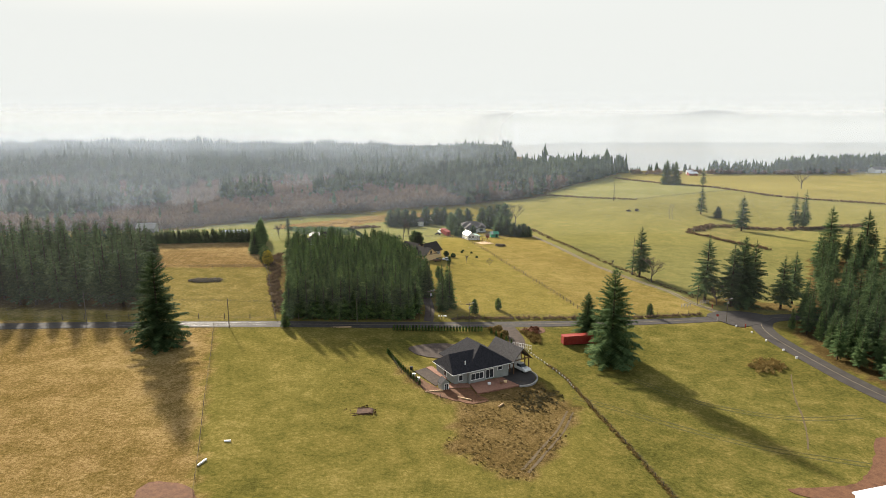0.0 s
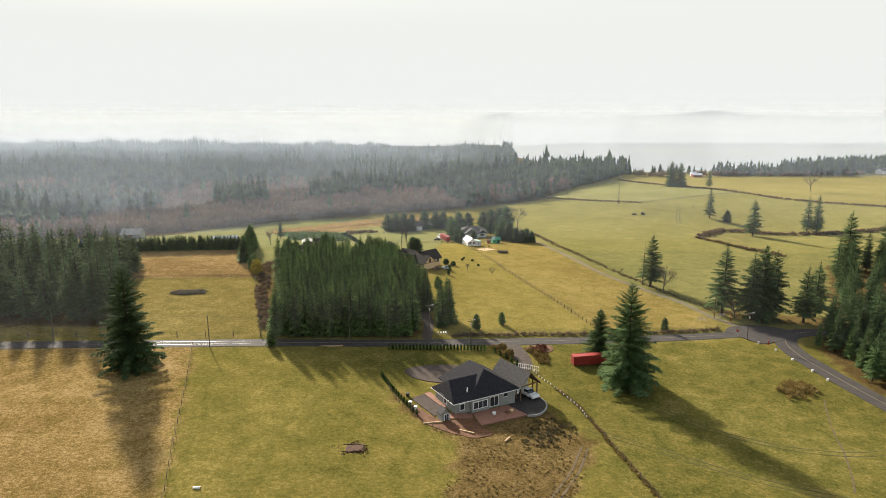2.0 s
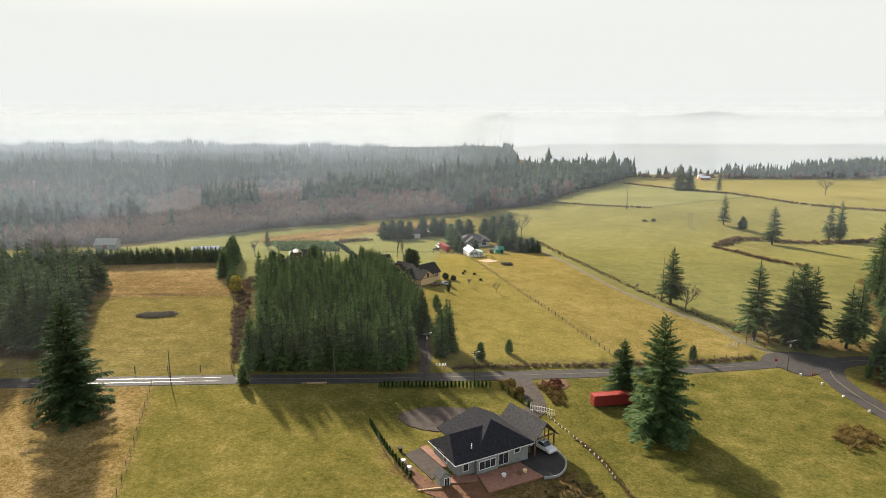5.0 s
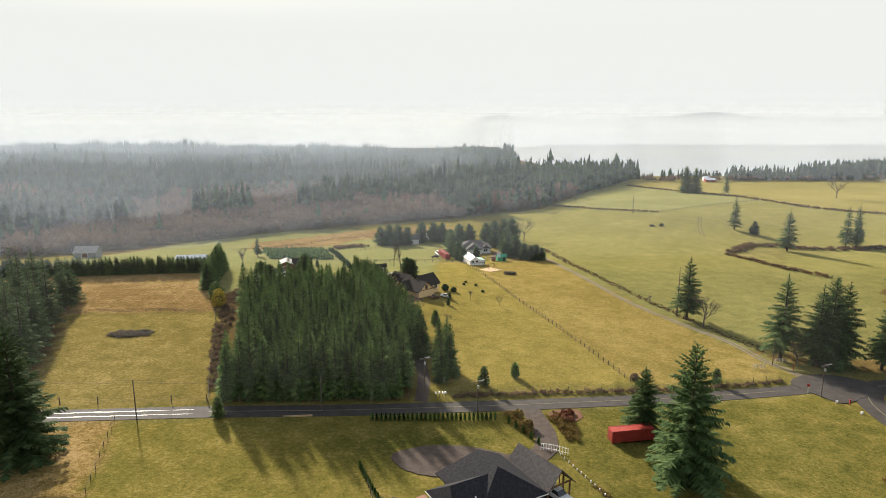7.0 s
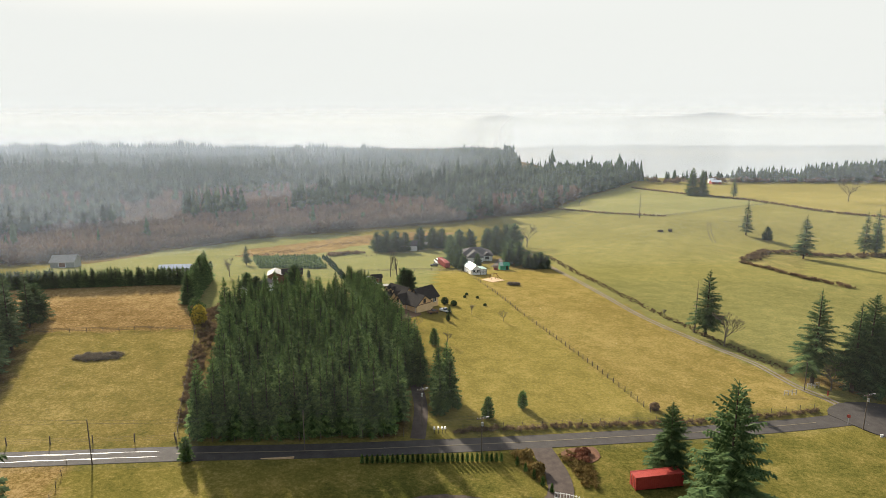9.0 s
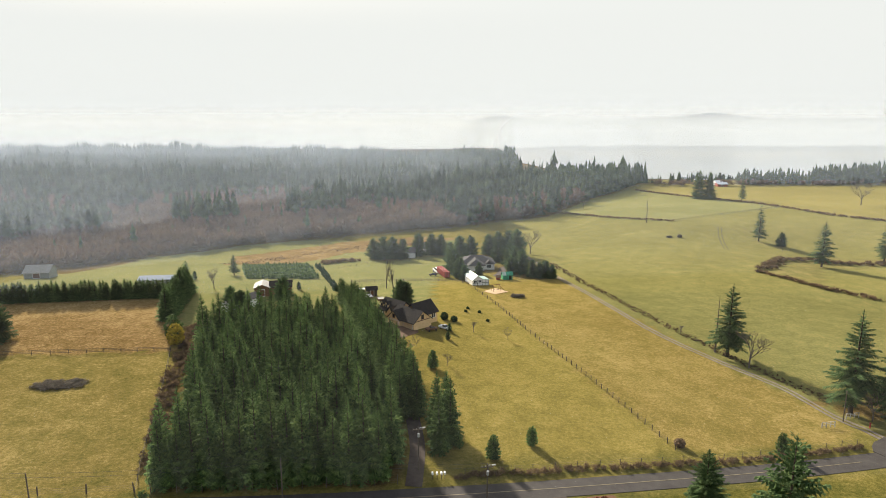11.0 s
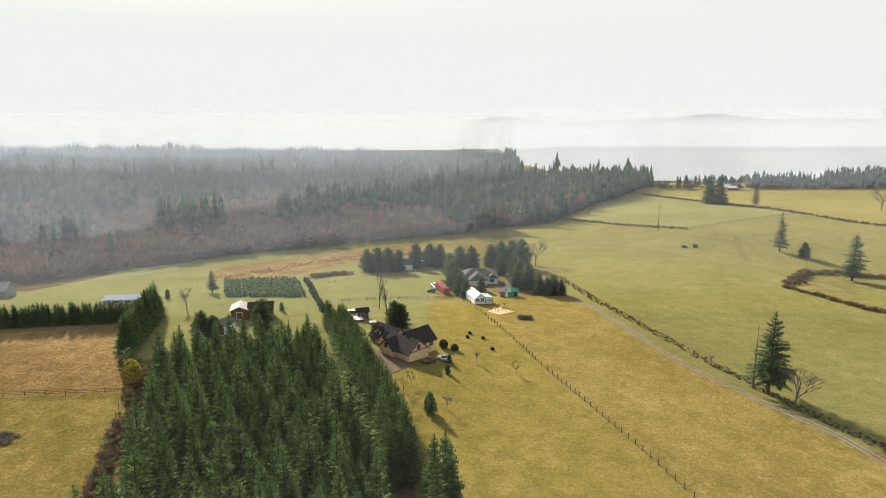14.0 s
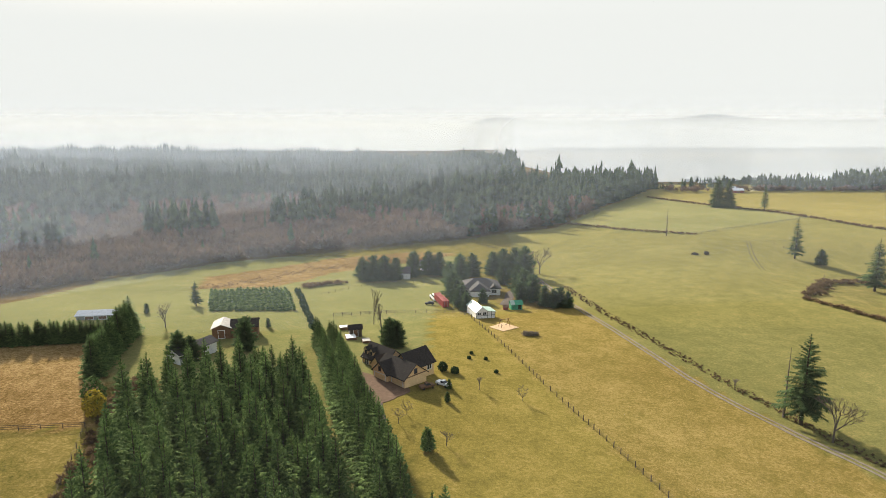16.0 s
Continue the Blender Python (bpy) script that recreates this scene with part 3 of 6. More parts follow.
def pad(name, pts, lift, mat, label, category, thick=0.25, kind="structure", level=None, rounded=False):
    """A flat plate with vertical edges over a ring of points."""
    bm = bmesh.new()
    if rounded:
        k = len(pts)
        ring = [(p.x, p.y) for p in smooth_line(pts[-2:] + pts + pts[:2], 1.2)]
        a = min(range(len(ring) // 2), key=lambda i: (ring[i][0] - pts[0][0]) ** 2 + (ring[i][1] - pts[0][1]) ** 2)
        z = min(range(len(ring) // 2, len(ring)), key=lambda i: (ring[i][0] - pts[0][0]) ** 2 + (ring[i][1] - pts[0][1]) ** 2)
        rr = random.Random(k)
        pts = [(x + rr.uniform(-0.2, 0.2), y + rr.uniform(-0.2, 0.2)) for x, y in ring[a:z]]
    ring = [(x, y, (gz(x, y) if level is None else level) + lift) for x, y in pts]
    slab(bm, ring, thick)
    bmesh.ops.triangulate(bm, faces=[f for f in bm.faces if len(f.verts) > 4])
    bmesh.ops.recalc_face_normals(bm, faces=bm.faces)
    ob = mesh_object(name, bm, mat)
    return tagged(ob, label, category, "", kind)


# ---- roads ----
ROAD = [(-320, 144), (-200, 155), (-120, 167), (-78, 172.4), (-49, 176.8), (-24, 180.3), (-4, 184.0), (14, 187.6), (37, 192.5), (62, 197.8), (84, 203), (97, 206.5)]
ribbon("road", ROAD, 5.2, 0.07, M_ASPHALT, "two-lane dark asphalt country road", "road")
WET = [(-92, 170.9), (-78, 172.4), (-52, 176.4)]
for off in (-0.95, 0.95):
    ribbon("road", WET, 0.22, 0.115, M_WETROAD, "wet shining wheel track on the road", "road", offset=off, wobble=0.12, cross=2)
CURVE = [(150, 40), (126, 95), (113, 130), (106.5, 152), (103.5, 172), (102.3, 188), (104.2, 199), (110, 206.5), (122, 209.5), (150, 209)]
ribbon("road", CURVE, 6.6, 0.085, M_ASPHALT, "curving asphalt road beside the dark firs", "road")
pad("road", [(91, 204.5), (90, 209), (97, 214), (106, 214), (112, 209), (108, 203), (101, 199), (96, 197)], 0.16, M_ASPHALT, "asphalt mouth of the road junction", "road", 0.4, rounded=True)
ribbon("trim", [(-49, 176.8), (-24, 180.3), (-4, 184.0), (14, 187.6), (37, 192.5), (62, 197.8), (84, 203)], 0.17, 0.13, M_LINE, "faded yellow centre line", "road marking", cross=1)
ribbon("trim", CURVE, 0.16, 0.15, M_LINE, "faded yellow centre line round the curve", "road marking", cross=1)
LANE = [(97, 208), (94, 217.5), (91, 223), (87.2, 239), (78, 257), (68.4, 279.2), (61.9, 304.5), (56.6, 328.6), (50.4, 359.4), (46, 404), (43, 440)]
for off in (-0.75, 0.75):
    ribbon("road", LANE, 0.75, 0.06, M_GRAVEL, "pale gravel wheel track of the farm lane", "gravel lane", offset=off, wobble=0.1, cross=2, seed=5)
DRIVE = [(19.2, 186), (20.4, 180), (20.9, 175), (20, 169), (16, 165), (9, 163)]
ribbon("pavement", DRIVE, 4.6, 0.09, M_DRIVE, "worn grey-brown driveway to the new house", "driveway")
ribbon("pavement", [(-5.2, 187), (-5.0, 194), (-5.2, 203), (-8, 222), (-12, 245), (-15, 262)], 3.0, 0.08, M_DRIVE, "narrow drive beside the tree plantation", "driveway")
pad("pavement", [(-23, 272), (-20.5, 264.5), (-14.5, 260.5), (-10, 265), (-7.5, 269.5), (-16, 276), (-21, 278)], 0.1, M_COURT, "brown gravel forecourt by the cream house", "driveway", 0.4, rounded=True)
ribbon("pavement", [(46, 404), (38, 396), (30, 384), (27, 370), (24, 358)], 3.6, 0.07, M_DRIVE, "gravel drive to the white house", "driveway")


# ---- tree prototypes, kept as the first of each kind ----
R = random.Random(11)
HERO = [fir("fir_tree", "tall dark green fir with drooping ragged limbs", "tree", random.Random(20 + k), 26, 7.4, 0.03, 38, 10, 0.20, (-0.05, 0.8), M_FIR, ragged=0.30, fill=0.25, shape=0.75) for k in range(3)]
TALL = [fir("fir_tree", "tall fir with a bare lower trunk beside the lane", "tree", random.Random(40 + k), 24, 5.8, 0.15, 30, 8, 0.24, (-0.02, 0.75), M_FIR, ragged=0.38, fill=0.29, r=0.42) for k in range(3)]
PLANT = [fir("plantation_fir", "bushy green conifer in the tree plantation", "tree", random.Random(60 + k), 15.4, 2.9, 0.04, 26, 9, 0.14, (0.0, 0.9), M_PLANT, ragged=0.2, fill=0.38, shape=0.84) for k in range(5)]
WOOD = [fir("forest_fir", "dark fir at the edge of the wood", "tree", random.Random(80 + k), 22, 4.2, 0.12, 26, 8, 0.2, (-0.05, 0.7), M_FIR, ragged=0.3, fill=0.34) for k in range(3)]
SMALLC = [fir("young_fir", "small round-crowned conifer on the pasture", "tree", random.Random(95 + k), 4.2, 1.35, 0.05, 16, 8, 0.05, (0.2, 0.95), M_PLANT, ragged=0.15, fill=0.42, shape=0.6) for k in range(2)]
PINE = [fir("pine_tree", "dense dark evergreen by the white house", "tree", random.Random(110 + k), 13, 5.0, 0.05, 20, 10, 0.10, (0.05, 0.85), M_FIR, ragged=0.34, fill=0.44, shape=0.62) for k in range(3)]
BARE = [bare_tree("bare_tree", "leafless grey-brown tree with fine twigs", random.Random(130 + k), 11, 0.66, M_GREYBARK, 6, r=0.19) for k in range(2)]


def snag_tree():
    rng = random.Random(150)
    e = new("snag")
    e.empty_display_size = 0.2
    tagged(e, "thin dead trunk with short broken twigs beside the lane", "dead tree")
    part("trunk", trunk_bm(18, 0.26, 0.15), M_GREYBARK, e)
    for _ in range(46):
        z, a = rng.uniform(4, 17), rng.uniform(0, 6.28)
        ln = rng.uniform(0.5, 1.5)
        part("twig", tube(bmesh.new(), (0.1, 0, z), (0.1 + ln * math.cos(a), ln * math.sin(a), z + rng.uniform(-0.4, 0.2)), 0.035, 0.012, 3), M_GREYBARK, e)
    return e


SNAG = snag_tree()
POPLAR = bare_tree("bare_tree", "tall slim leafless tree behind the cream house", random.Random(152), 17, 0.20, M_GREYBARK, 5, up=1.6, r=0.2)


def first(proto, x, y, s=1.0, rz=0.0, sz=None, label="", group=""):
    proto.matrix_basis = pose(x, y, gz(x, y), 0, 0, rz)
    proto.scale = (s, s, sz or s)
    return tagged(proto, label, "", group)


# the two large firs in the open fields
first(HERO[0], 44.6, 160.5, 1.05, 20, label="large dark fir beside the red container")
first(HERO[1], -74.5, 156.5, 1.0, 75, label="lone dense fir by the road and tan field", sz=0.98)
first(HERO[2], 107.5, 222, 1.0, 140, label="broad dark fir at the road junction", group="firs at the junction")
place(HERO[1], 42.0, 178.5, 0.62, 200, "smaller fir behind the red container", sz=0.57)
place(HERO[0], 47.5, 170, 0.40, 300, "smaller fir behind the red container")
# trees by the lane and the junction
first(TALL[0], 82.4, 260.5, 0.93, 10, label="slim fir with bare trunk beside the gravel lane")
first(TALL[1], 96, 225.5, 1.08, 60, group="firs at the junction")
first(TALL[2], 121, 219.5, 0.84, 160, group="firs at the junction")
place(TALL[0], 112.5, 224, 1.02, 250, group="firs at the junction")
place(TALL[1], 103.5, 221, 1.0, 20, group="firs at the junction")
place(TALL[2], 128.5, 226, 0.85, 330, group="firs at the junction")
first(SNAG, 80.3, 264, 1.0, 30)
place(SNAG, 129.5, 484, 1.1, 60, "tall thin leafless tree in the field boundary", sz=0.95)
first(POPLAR, -21.5, 321, 0.85, 10)
place(POPLAR, -17.5, 305, 0.8, 120)
first(BARE[0], 84.8, 252.3, 1.35, 0, label="leafless spreading tree beside the gravel lane")
first(BARE[1], 98.6, 221.5, 1.0, 80, label="leafless tree among the junction firs")
for x, y, s, lab in ((75.7, 279.2, 0.42, "small leafless tree in the lane hedge"), 
                     (-82.2, 307.5, 0.95, "leafless orchard tree on the lawn"), (47.8, 424.5, 1.6, "leafless brown tree beside the lane"),
                     (44.6, 428, 0.9, "leafless brown tree beside the lane"), (106, 560, 1.1, "pale leafless tree at the wood's edge"), (92, 555, 1.2, "pale leafless tree at the wood's edge"),
                     (315, 560, 2.1, "lone round leafless tree on the far field"), (9.4, 271.6, 0.45, "young leafless fruit tree"), (19.4, 266.5, 0.42, "young leafless fruit tree"),
                     (1.1, 243.3, 0.42, "young leafless fruit tree"), (-9.1, 251.7, 0.42, "young leafless tree by the forecourt"), (-7.5, 256, 0.4, "young leafless tree by the forecourt")):
    place(BARE[R.randrange(2)], x, y, s, R.uniform(0, 360), lab)


# ---- plantation: staggered rows of conifers ----
def fill_poly(poly, step, jitter, rng, skew=0.0):
    xs, ys = [p[0] for p in poly], [p[1] for p in poly]
    out = []
    y = min(ys)
    row = 0
    while y < max(ys):
        x = min(xs) + (row % 2) * step / 2
        while x < max(xs):
            px, py = x + rng.uniform(-jitter, jitter), y + rng.uniform(-jitter, jitter)
            if bool(inside(px, py, poly)):
                out.append((px, py))
            x += step
        y += step * 0.92
        row += 1
    return out


P_TREES = [(-47, 184), (-9, 190), (-10.5, 205), (-15, 216), (-21.5, 233), (-26.5, 247), (-33, 264), (-40, 264.5), (-50, 259), (-64, 249), (-57, 226), (-51, 205)]
plants = fill_poly(P_TREES, 4.3, 0.7, R) + [(-47 + 2.55 * k, 183.2 + 0.40 * k + R.uniform(-0.4, 0.4)) for k in range(15)]
for k, (x, y) in enumerate(plants):
    s = R.uniform(0.78, 1.14) * (1 - 0.12 * min(1, max(0, (y - 235) / 30)))
    pr = PLANT[k % 5]
    if k < 5:
        first(pr, x, y, s, R.uniform(0, 360), group="plantation conifers")
    else:
        place(pr, x, y, s * R.uniform(0.95, 1.06), R.uniform(0, 360), "", "plantation conifers", sz=s)
# the row of conifers beyond the grass alley
ROW = [(-0.8, 199), (1.4, 202.5), (-1.2, 205), (0.6, 208)]
for k, p in enumerate(smooth_line([(-7.5, 212), (-10, 222), (-14.5, 236), (-21.5, 257), (-29.5, 285), (-33, 294)], 3.1)):
    ROW += [(p.x - 1.6, p.y), (p.x + 1.9, p.y + 1.5)]
for k, (x, y) in enumerate(ROW):
    s = R.uniform(0.82, 1.0) * (1 - 0.35 * min(1, max(0, (y - 255) / 40)))
    place(PLANT[k % 5], x, y, s, R.uniform(0, 360), "conifer in the row along the grass alley", "conifer row", sz=s * 0.95)

# ---- woods at the road's sides ----
n_wood = 0
for poly, step, lo, hi in ((P_LEFTW, 6.6, 0.72, 1.02), (P_RIGHTW, 6.8, 0.56, 0.86)):
    for x, y in fill_poly(poly, step, 1.6, R):
        if (x < -170 or x > 155 or y > 250) and R.random() < 0.68:
            continue
        s = R.uniform(lo, hi)
        pr = WOOD[n_wood % 3]
        if n_wood < 3:
            first(pr, x, y, s, R.uniform(0, 360), group="woodland firs")
        else:
            place(pr, x, y, s, R.uniform(0, 360), "", "woodland firs")
        n_wood += 1
for x, y, s in ((113, 197, 0.35), (116, 187, 0.42), (114.5, 180, 0.3), (117, 172, 0.45), (121.5, 163, 0.7)):
    place(PLANT[1], x, y, s * 1.4, R.uniform(0, 360), "small young fir at the edge of the wood", "woodland firs")

# single trees on the far right-hand fields
for x, y, s, pr, lab in ((181, 381.5, 0.95, TALL[1], "ivy-clad fir on the pasture"), (178.5, 438, 1.0, WOOD[1], "dark fir in the field boundary"), (186.5, 429, 0.62, PINE[0], "low dark evergreen bush on the pasture"),
                         (214.5, 615, 0.95, HERO[2], "broad dark fir on the far boundary"), (222, 612, 0.9, HERO[1], "broad dark fir on the far boundary"), (244, 600, 0.85, WOOD[0], "dark fir on the far boundary"),
                         (221, 396, 1.05, WOOD[2], "fir behind the swale"), (228, 398, 1.1, WOOD[0], "fir behind the swale"), (225, 393, 0.85, WOOD[1], "fir behind the swale"), (186, 301, 1.15, TALL[0], "tall fir behind the road wood"), (203, 300, 1.1, TALL[2], "tall fir behind the road wood"), (212, 294, 1.15, WOOD[1], "tall fir behind the road wood")):
    place(pr, x, y, s, R.uniform(0, 360), lab)
# conifers on the pastures
SMALL = [(9.6, 197.9, 1.15, "small conifer on the pasture by the road"), (17.8, 204, 0.95, "small round conifer on the pasture"), (-2.6, 241.2, 1.15, "small conifer on the gold pasture"),
         (69.5, 206, 1.0, "small conifer by the roadside fence"), (-46.2, 174.6, 1.1, "round evergreen bush at the roadside"), (1.5, 263.6, 0.6, "round evergreen bush by the cream house"),
         (-52.7, 311.7, 0.7, "small conifer on the lawn"), (-96.3, 326, 0.8, "small conifer on the lawn"), (2.0, 271, 0.6, "evergreen beside the cream house")]
for k, (x, y, s, lab) in enumerate(SMALL):
    if k < 2:
        first(SMALLC[k], x, y, s, R.uniform(0, 360), label=lab)
    else:
        place(SMALLC[k % 2], x, y, s, R.uniform(0, 360), lab)

# evergreens round the white house
for k, (x, y, s) in enumerate(((-36, 411, 0.85), (-31, 409, 0.95), (-26, 412, 0.9), (-21, 411, 0.85), (-13, 421, 0.95), (-6, 426, 0.9), (-1, 424, 0.9), (4, 402, 0.8), (9, 412, 0.95), (15, 420, 0.9),
                               (4.5, 373, 0.85), (6, 361, 0.75), (7.5, 352, 0.72), (9, 347, 0.5), (25, 424, 0.9), (30, 426, 1.0), (36, 424, 1.05), (39.5, 418, 1.15), (28, 402, 0.8), (33.5, 375, 0.9), (36, 367, 0.85),
                               (39.5, 358, 0.62), (42.5, 356, 0.55), (45, 357, 0.6), (47.5, 355, 0.5), (33, 388, 0.85), (31, 366, 0.6), (16.2, 361, 0.45))):
    if k < 3:
        first(PINE[k], x, y, s, R.uniform(0, 360), group="evergreens round the white house")
    else:
        place(PINE[k % 3], x, y, s, R.uniform(0, 360), "", "evergreens round the white house")
# evergreens by the cream house and the sheds
for x, y, s, lab in ((-14.8, 300.5, 0.62, "dense evergreen behind the cream house"), (-12.6, 299, 0.6, "dense evergreen behind the cream house"), (-53, 290, 0.72, "broad dark evergreen by the shed"),
                     (-67, 280, 0.62, "evergreen behind the plantation"), (-63.5, 279, 0.55, "evergreen behind the plantation"), (-118.5, 247.5, 0.85, "dark evergreen on the tan field")):
    place(PINE[2], x, y, s, R.uniform(0, 360), lab)
place(TALL[1], -86, 341, 0.4, 20, "thin young fir by the tree rows")

# clipped conifer hedges behind the tan field and beside the lawn
for line, step, s, lab in (([(-88, 299), (-85.5, 285), (-82.5, 268)], 1.7, 0.74, "tall rounded cedar in the lawn hedge"), ([(-152, 278.5), (-120, 285.5), (-90, 293.5)], 0.95, 0.46, "dense clipped cedar in the field hedge")):
    for k, p in enumerate(smooth_line(line, step)):
        q = s * R.uniform(0.88, 1.08)
        place(PLANT[k % 5], p.x + R.uniform(-0.4, 0.4), p.y + R.uniform(-0.4, 0.4), q * 1.5, R.uniform(0, 360), lab, lab + " line", sz=q, sink=0.4)


# ---- far woods: one body of conifers, one of leafless trees ----
def far_conifer(rng, wide=0.15):
    """A slim ragged conifer one unit high: uneven skirts of drooping limbs."""
    V, F = [], []
    tiers = 9
    lean = rng.uniform(-0.02, 0.02)
    for t in range(tiers):
        u = t / tiers
        z0 = 0.10 + 0.84 * u + rng.uniform(-0.02, 0.02)
        z1 = min(1.0, z0 + 0.20)
        r = wide * (1 - u) ** 0.8 * rng.uniform(0.75, 1.15) + 0.010
        n = 7
        b = len(V)
        V.append((lean * z1, 0, z1))
        a0 = rng.uniform(0, 6)
        for k in range(n):
            a = a0 + 6.283 * k / n
            rr = r * rng.uniform(0.45, 1.35)
            V.append((rr * math.cos(a) + lean * z0, rr * math.sin(a), z0 + rng.uniform(-0.05, 0.04)))
        for k in range(n):
            F.append((b, b + 1 + k, b + 1 + (k + 1) % n))
    return np.array(V), np.array(F)


def far_brush(rng):
    """A leafless crown one unit high: a fan of fine twigs in a rounded outline."""
    V, F = [], []
    for _ in range(64):
        a, e = rng.uniform(0, 6.283), rng.uniform(0.1, 1.5)
        d = Vector((math.cos(a) * math.cos(e), math.sin(a) * math.cos(e), math.sin(e)))
        p = Vector((rng.uniform(-0.2, 0.2), rng.uniform(-0.2, 0.2), rng.uniform(0.1, 0.45)))
        q = p + d * rng.uniform(0.28, 0.52)
        s = d.orthogonal().normalized() * rng.uniform(0.018, 0.045)
        m = p.lerp(q, 0.6)
        b = len(V)
        V.extend((tuple(p), tuple(m + s), tuple(q), tuple(m - s)))
        F.extend(((b, b + 1, b + 2), (b, b + 2, b + 3)))
    return np.array(V), np.array(F)


RF = random.Random(301)
CT = [far_conifer(RF, RF.uniform(0.12, 0.18)) for _ in range(10)]
BT = [far_brush(RF) for _ in range(6)]
P_CONIF = [(-900, 560), (-420, 600), (-330, 640), (-200, 655), (-120, 625), (-40, 585), (20, 560), (80, 552), (128, 622), (228, 782), (205, 812), (92, 815), (112, 1040), (60, 1180), (-900, 1300)]
P_BELT = [(-420, 300), (-175, 318), (-158, 412), (-116, 456), (-47, 492), (7, 519), (46, 547), (79, 550), (30, 580), (-40, 620), (-120, 660), (-200, 690), (-330, 670), (-560, 600)]
DARK_CLUMPS = [(-300, 470, 52), (-236, 492, 20), (-170, 530, 24), (-352, 420, 40), (-95, 560, 22), (20, 545, 18), (-270, 600, 30)]
pts = []
y = 430.0
while y < 1300:
    step = 6.2 if y < 800 else 7.6
    x = -900.0
    while x < 245:
        px, py = x + RF.uniform(-3, 3), y + RF.uniform(-3, 3)
        if abs(px) < py * 0.86 + 60:
            pts.append((px, py))
        x += step
    y += step
A = np.array(pts)
stand = inside(A[:, 0], A[:, 1], P_CONIF)
belt = inside(A[:, 0], A[:, 1], P_BELT)
hz = height(A[:, 0], A[:, 1])
firs, alders = [], []
for (x, y), z, deep, low in zip(A, hz, stand, belt):
    wide = noise.noise(Vector((x * 0.011, y * 0.011, 0.0)))
    patch = noise.noise(Vector((x * 0.035, y * 0.035, 4.0)))
    if deep:
        gap = wide + 0.7 * patch
        if gap < -0.42 and y < 900 and RF.random() < 0.75:
            if y < 820:
                h = RF.uniform(10, 17)
                alders.append((RF.randrange(6), x, y, z - 0.3, h * RF.uniform(0.9, 1.2), h, RF.uniform(0, 6.28)))
            continue
        h = RF.uniform(13, 25) * (1 + 0.35 * patch + 0.5 * wide)
        if RF.random() < 0.10:
            h *= 1.3
        if x > 60 and y < 800:
            h = RF.uniform(15, 24)
        if y > 900:
            h = RF.uniform(19, 27) * (1 + 0.25 * patch + 0.35 * wide)
        firs.append((RF.randrange(10), x, y, z - 0.5, h * RF.uniform(0.9, 1.35), h, RF.uniform(0, 6.28)))
    elif low:
        clump_in = any((x - cx) ** 2 + (y - cy) ** 2 < cr * cr for cx, cy, cr in DARK_CLUMPS)
        if clump_in and RF.random() < 0.75:
            h = RF.uniform(16, 30)
            firs.append((RF.randrange(10), x, y, z - 0.4, h * RF.uniform(1.0, 1.3), h, RF.uniform(0, 6.28)))
V, F = scatter_mesh(CT, firs)
tri_object("far_woods", V, F, M_WOODS, "misty conifer forest covering the far ridge", "forest")

lone = []
for x, y in fill_poly(P_BELT, 11, 5, RF):
    if RF.random() < 0.16 and abs(x) < y * 0.86 + 40:
        h = RF.uniform(8, 22)
        lone.append((RF.randrange(10), x, y, gz(x, y) - 0.3, h * RF.uniform(1.0, 1.4), h, RF.uniform(0, 6.28)))
V, F = scatter_mesh(CT, lone)
tri_object("scattered_firs", V, F, M_WOODS, "scattered young firs in the leafless wood", "trees")
for x, y in fill_poly(P_BELT, 5.0, 2.2, RF):
    if abs(x) > y * 0.86 + 40:
        continue
    k = noise.noise(Vector((x * 0.03, y * 0.03, 2.0)))
    h = RF.uniform(6, 12) * (1 + 0.35 * k) + 3.0 * min(1.0, max(0.0, (y - 450) / 120))
    alders.append((RF.randrange(6), x, y, gz(x, y) - 0.3, h * RF.uniform(0.85, 1.25), h, RF.uniform(0, 6.28)))
V, F = scatter_mesh(BT, alders)
tri_object("leafless_woods", V, F, M_BRUSH, "brown leafless alder wood before the forest", "woodland")

# dark tree belts beyond the far fields, and the valley woods
places, thin = [], []
for x0, y0, x1, y1, n, h0, h1, sp in ((222, 776, 330, 796, 40, 6, 13, 8), (318, 758, 430, 768, 190, 9, 19, 10), (420, 768, 640, 850, 560, 12, 24, 18), (560, 870, 900, 930, 320, 14, 26, 34), (600, 820, 900, 780, 160, 12, 22, 30), (560, 640, 900, 620, 120, 8, 16, 20)):
    for _ in range(n):
        t = RF.random()
        x, y = x0 + (x1 - x0) * t + RF.uniform(-sp, sp), y0 + (y1 - y0) * t + RF.uniform(-sp, sp)
        h = RF.uniform(h0, h1) * (1 + 0.35 * noise.noise(Vector((x * 0.03, y * 0.03, 6))))
        places.append((RF.randrange(10), x, y, gz(x, y) - 0.5, h * RF.uniform(1.0, 1.5), h, RF.uniform(0, 6.28)))
for _ in range(70):
    t = RF.random()
    x, y = 225 + 250 * t + RF.uniform(-6, 6), 742 + 6 * t + RF.uniform(-8, 8)
    h = RF.uniform(4, 10)
    thin.append((RF.randrange(6), x, y, gz(x, y) - 0.3, h * 1.2, h, RF.uniform(0, 6.28)))
V, F = scatter_mesh(CT, places)
tri_object("far_tree_belt", V, F, M_WOODS, "dark conifer belts behind the far fields", "trees")
V, F = scatter_mesh(BT, thin)
tri_object("far_thicket", V, F, M_BRUSH, "brown leafless thickets behind the far fields", "trees")
places = []
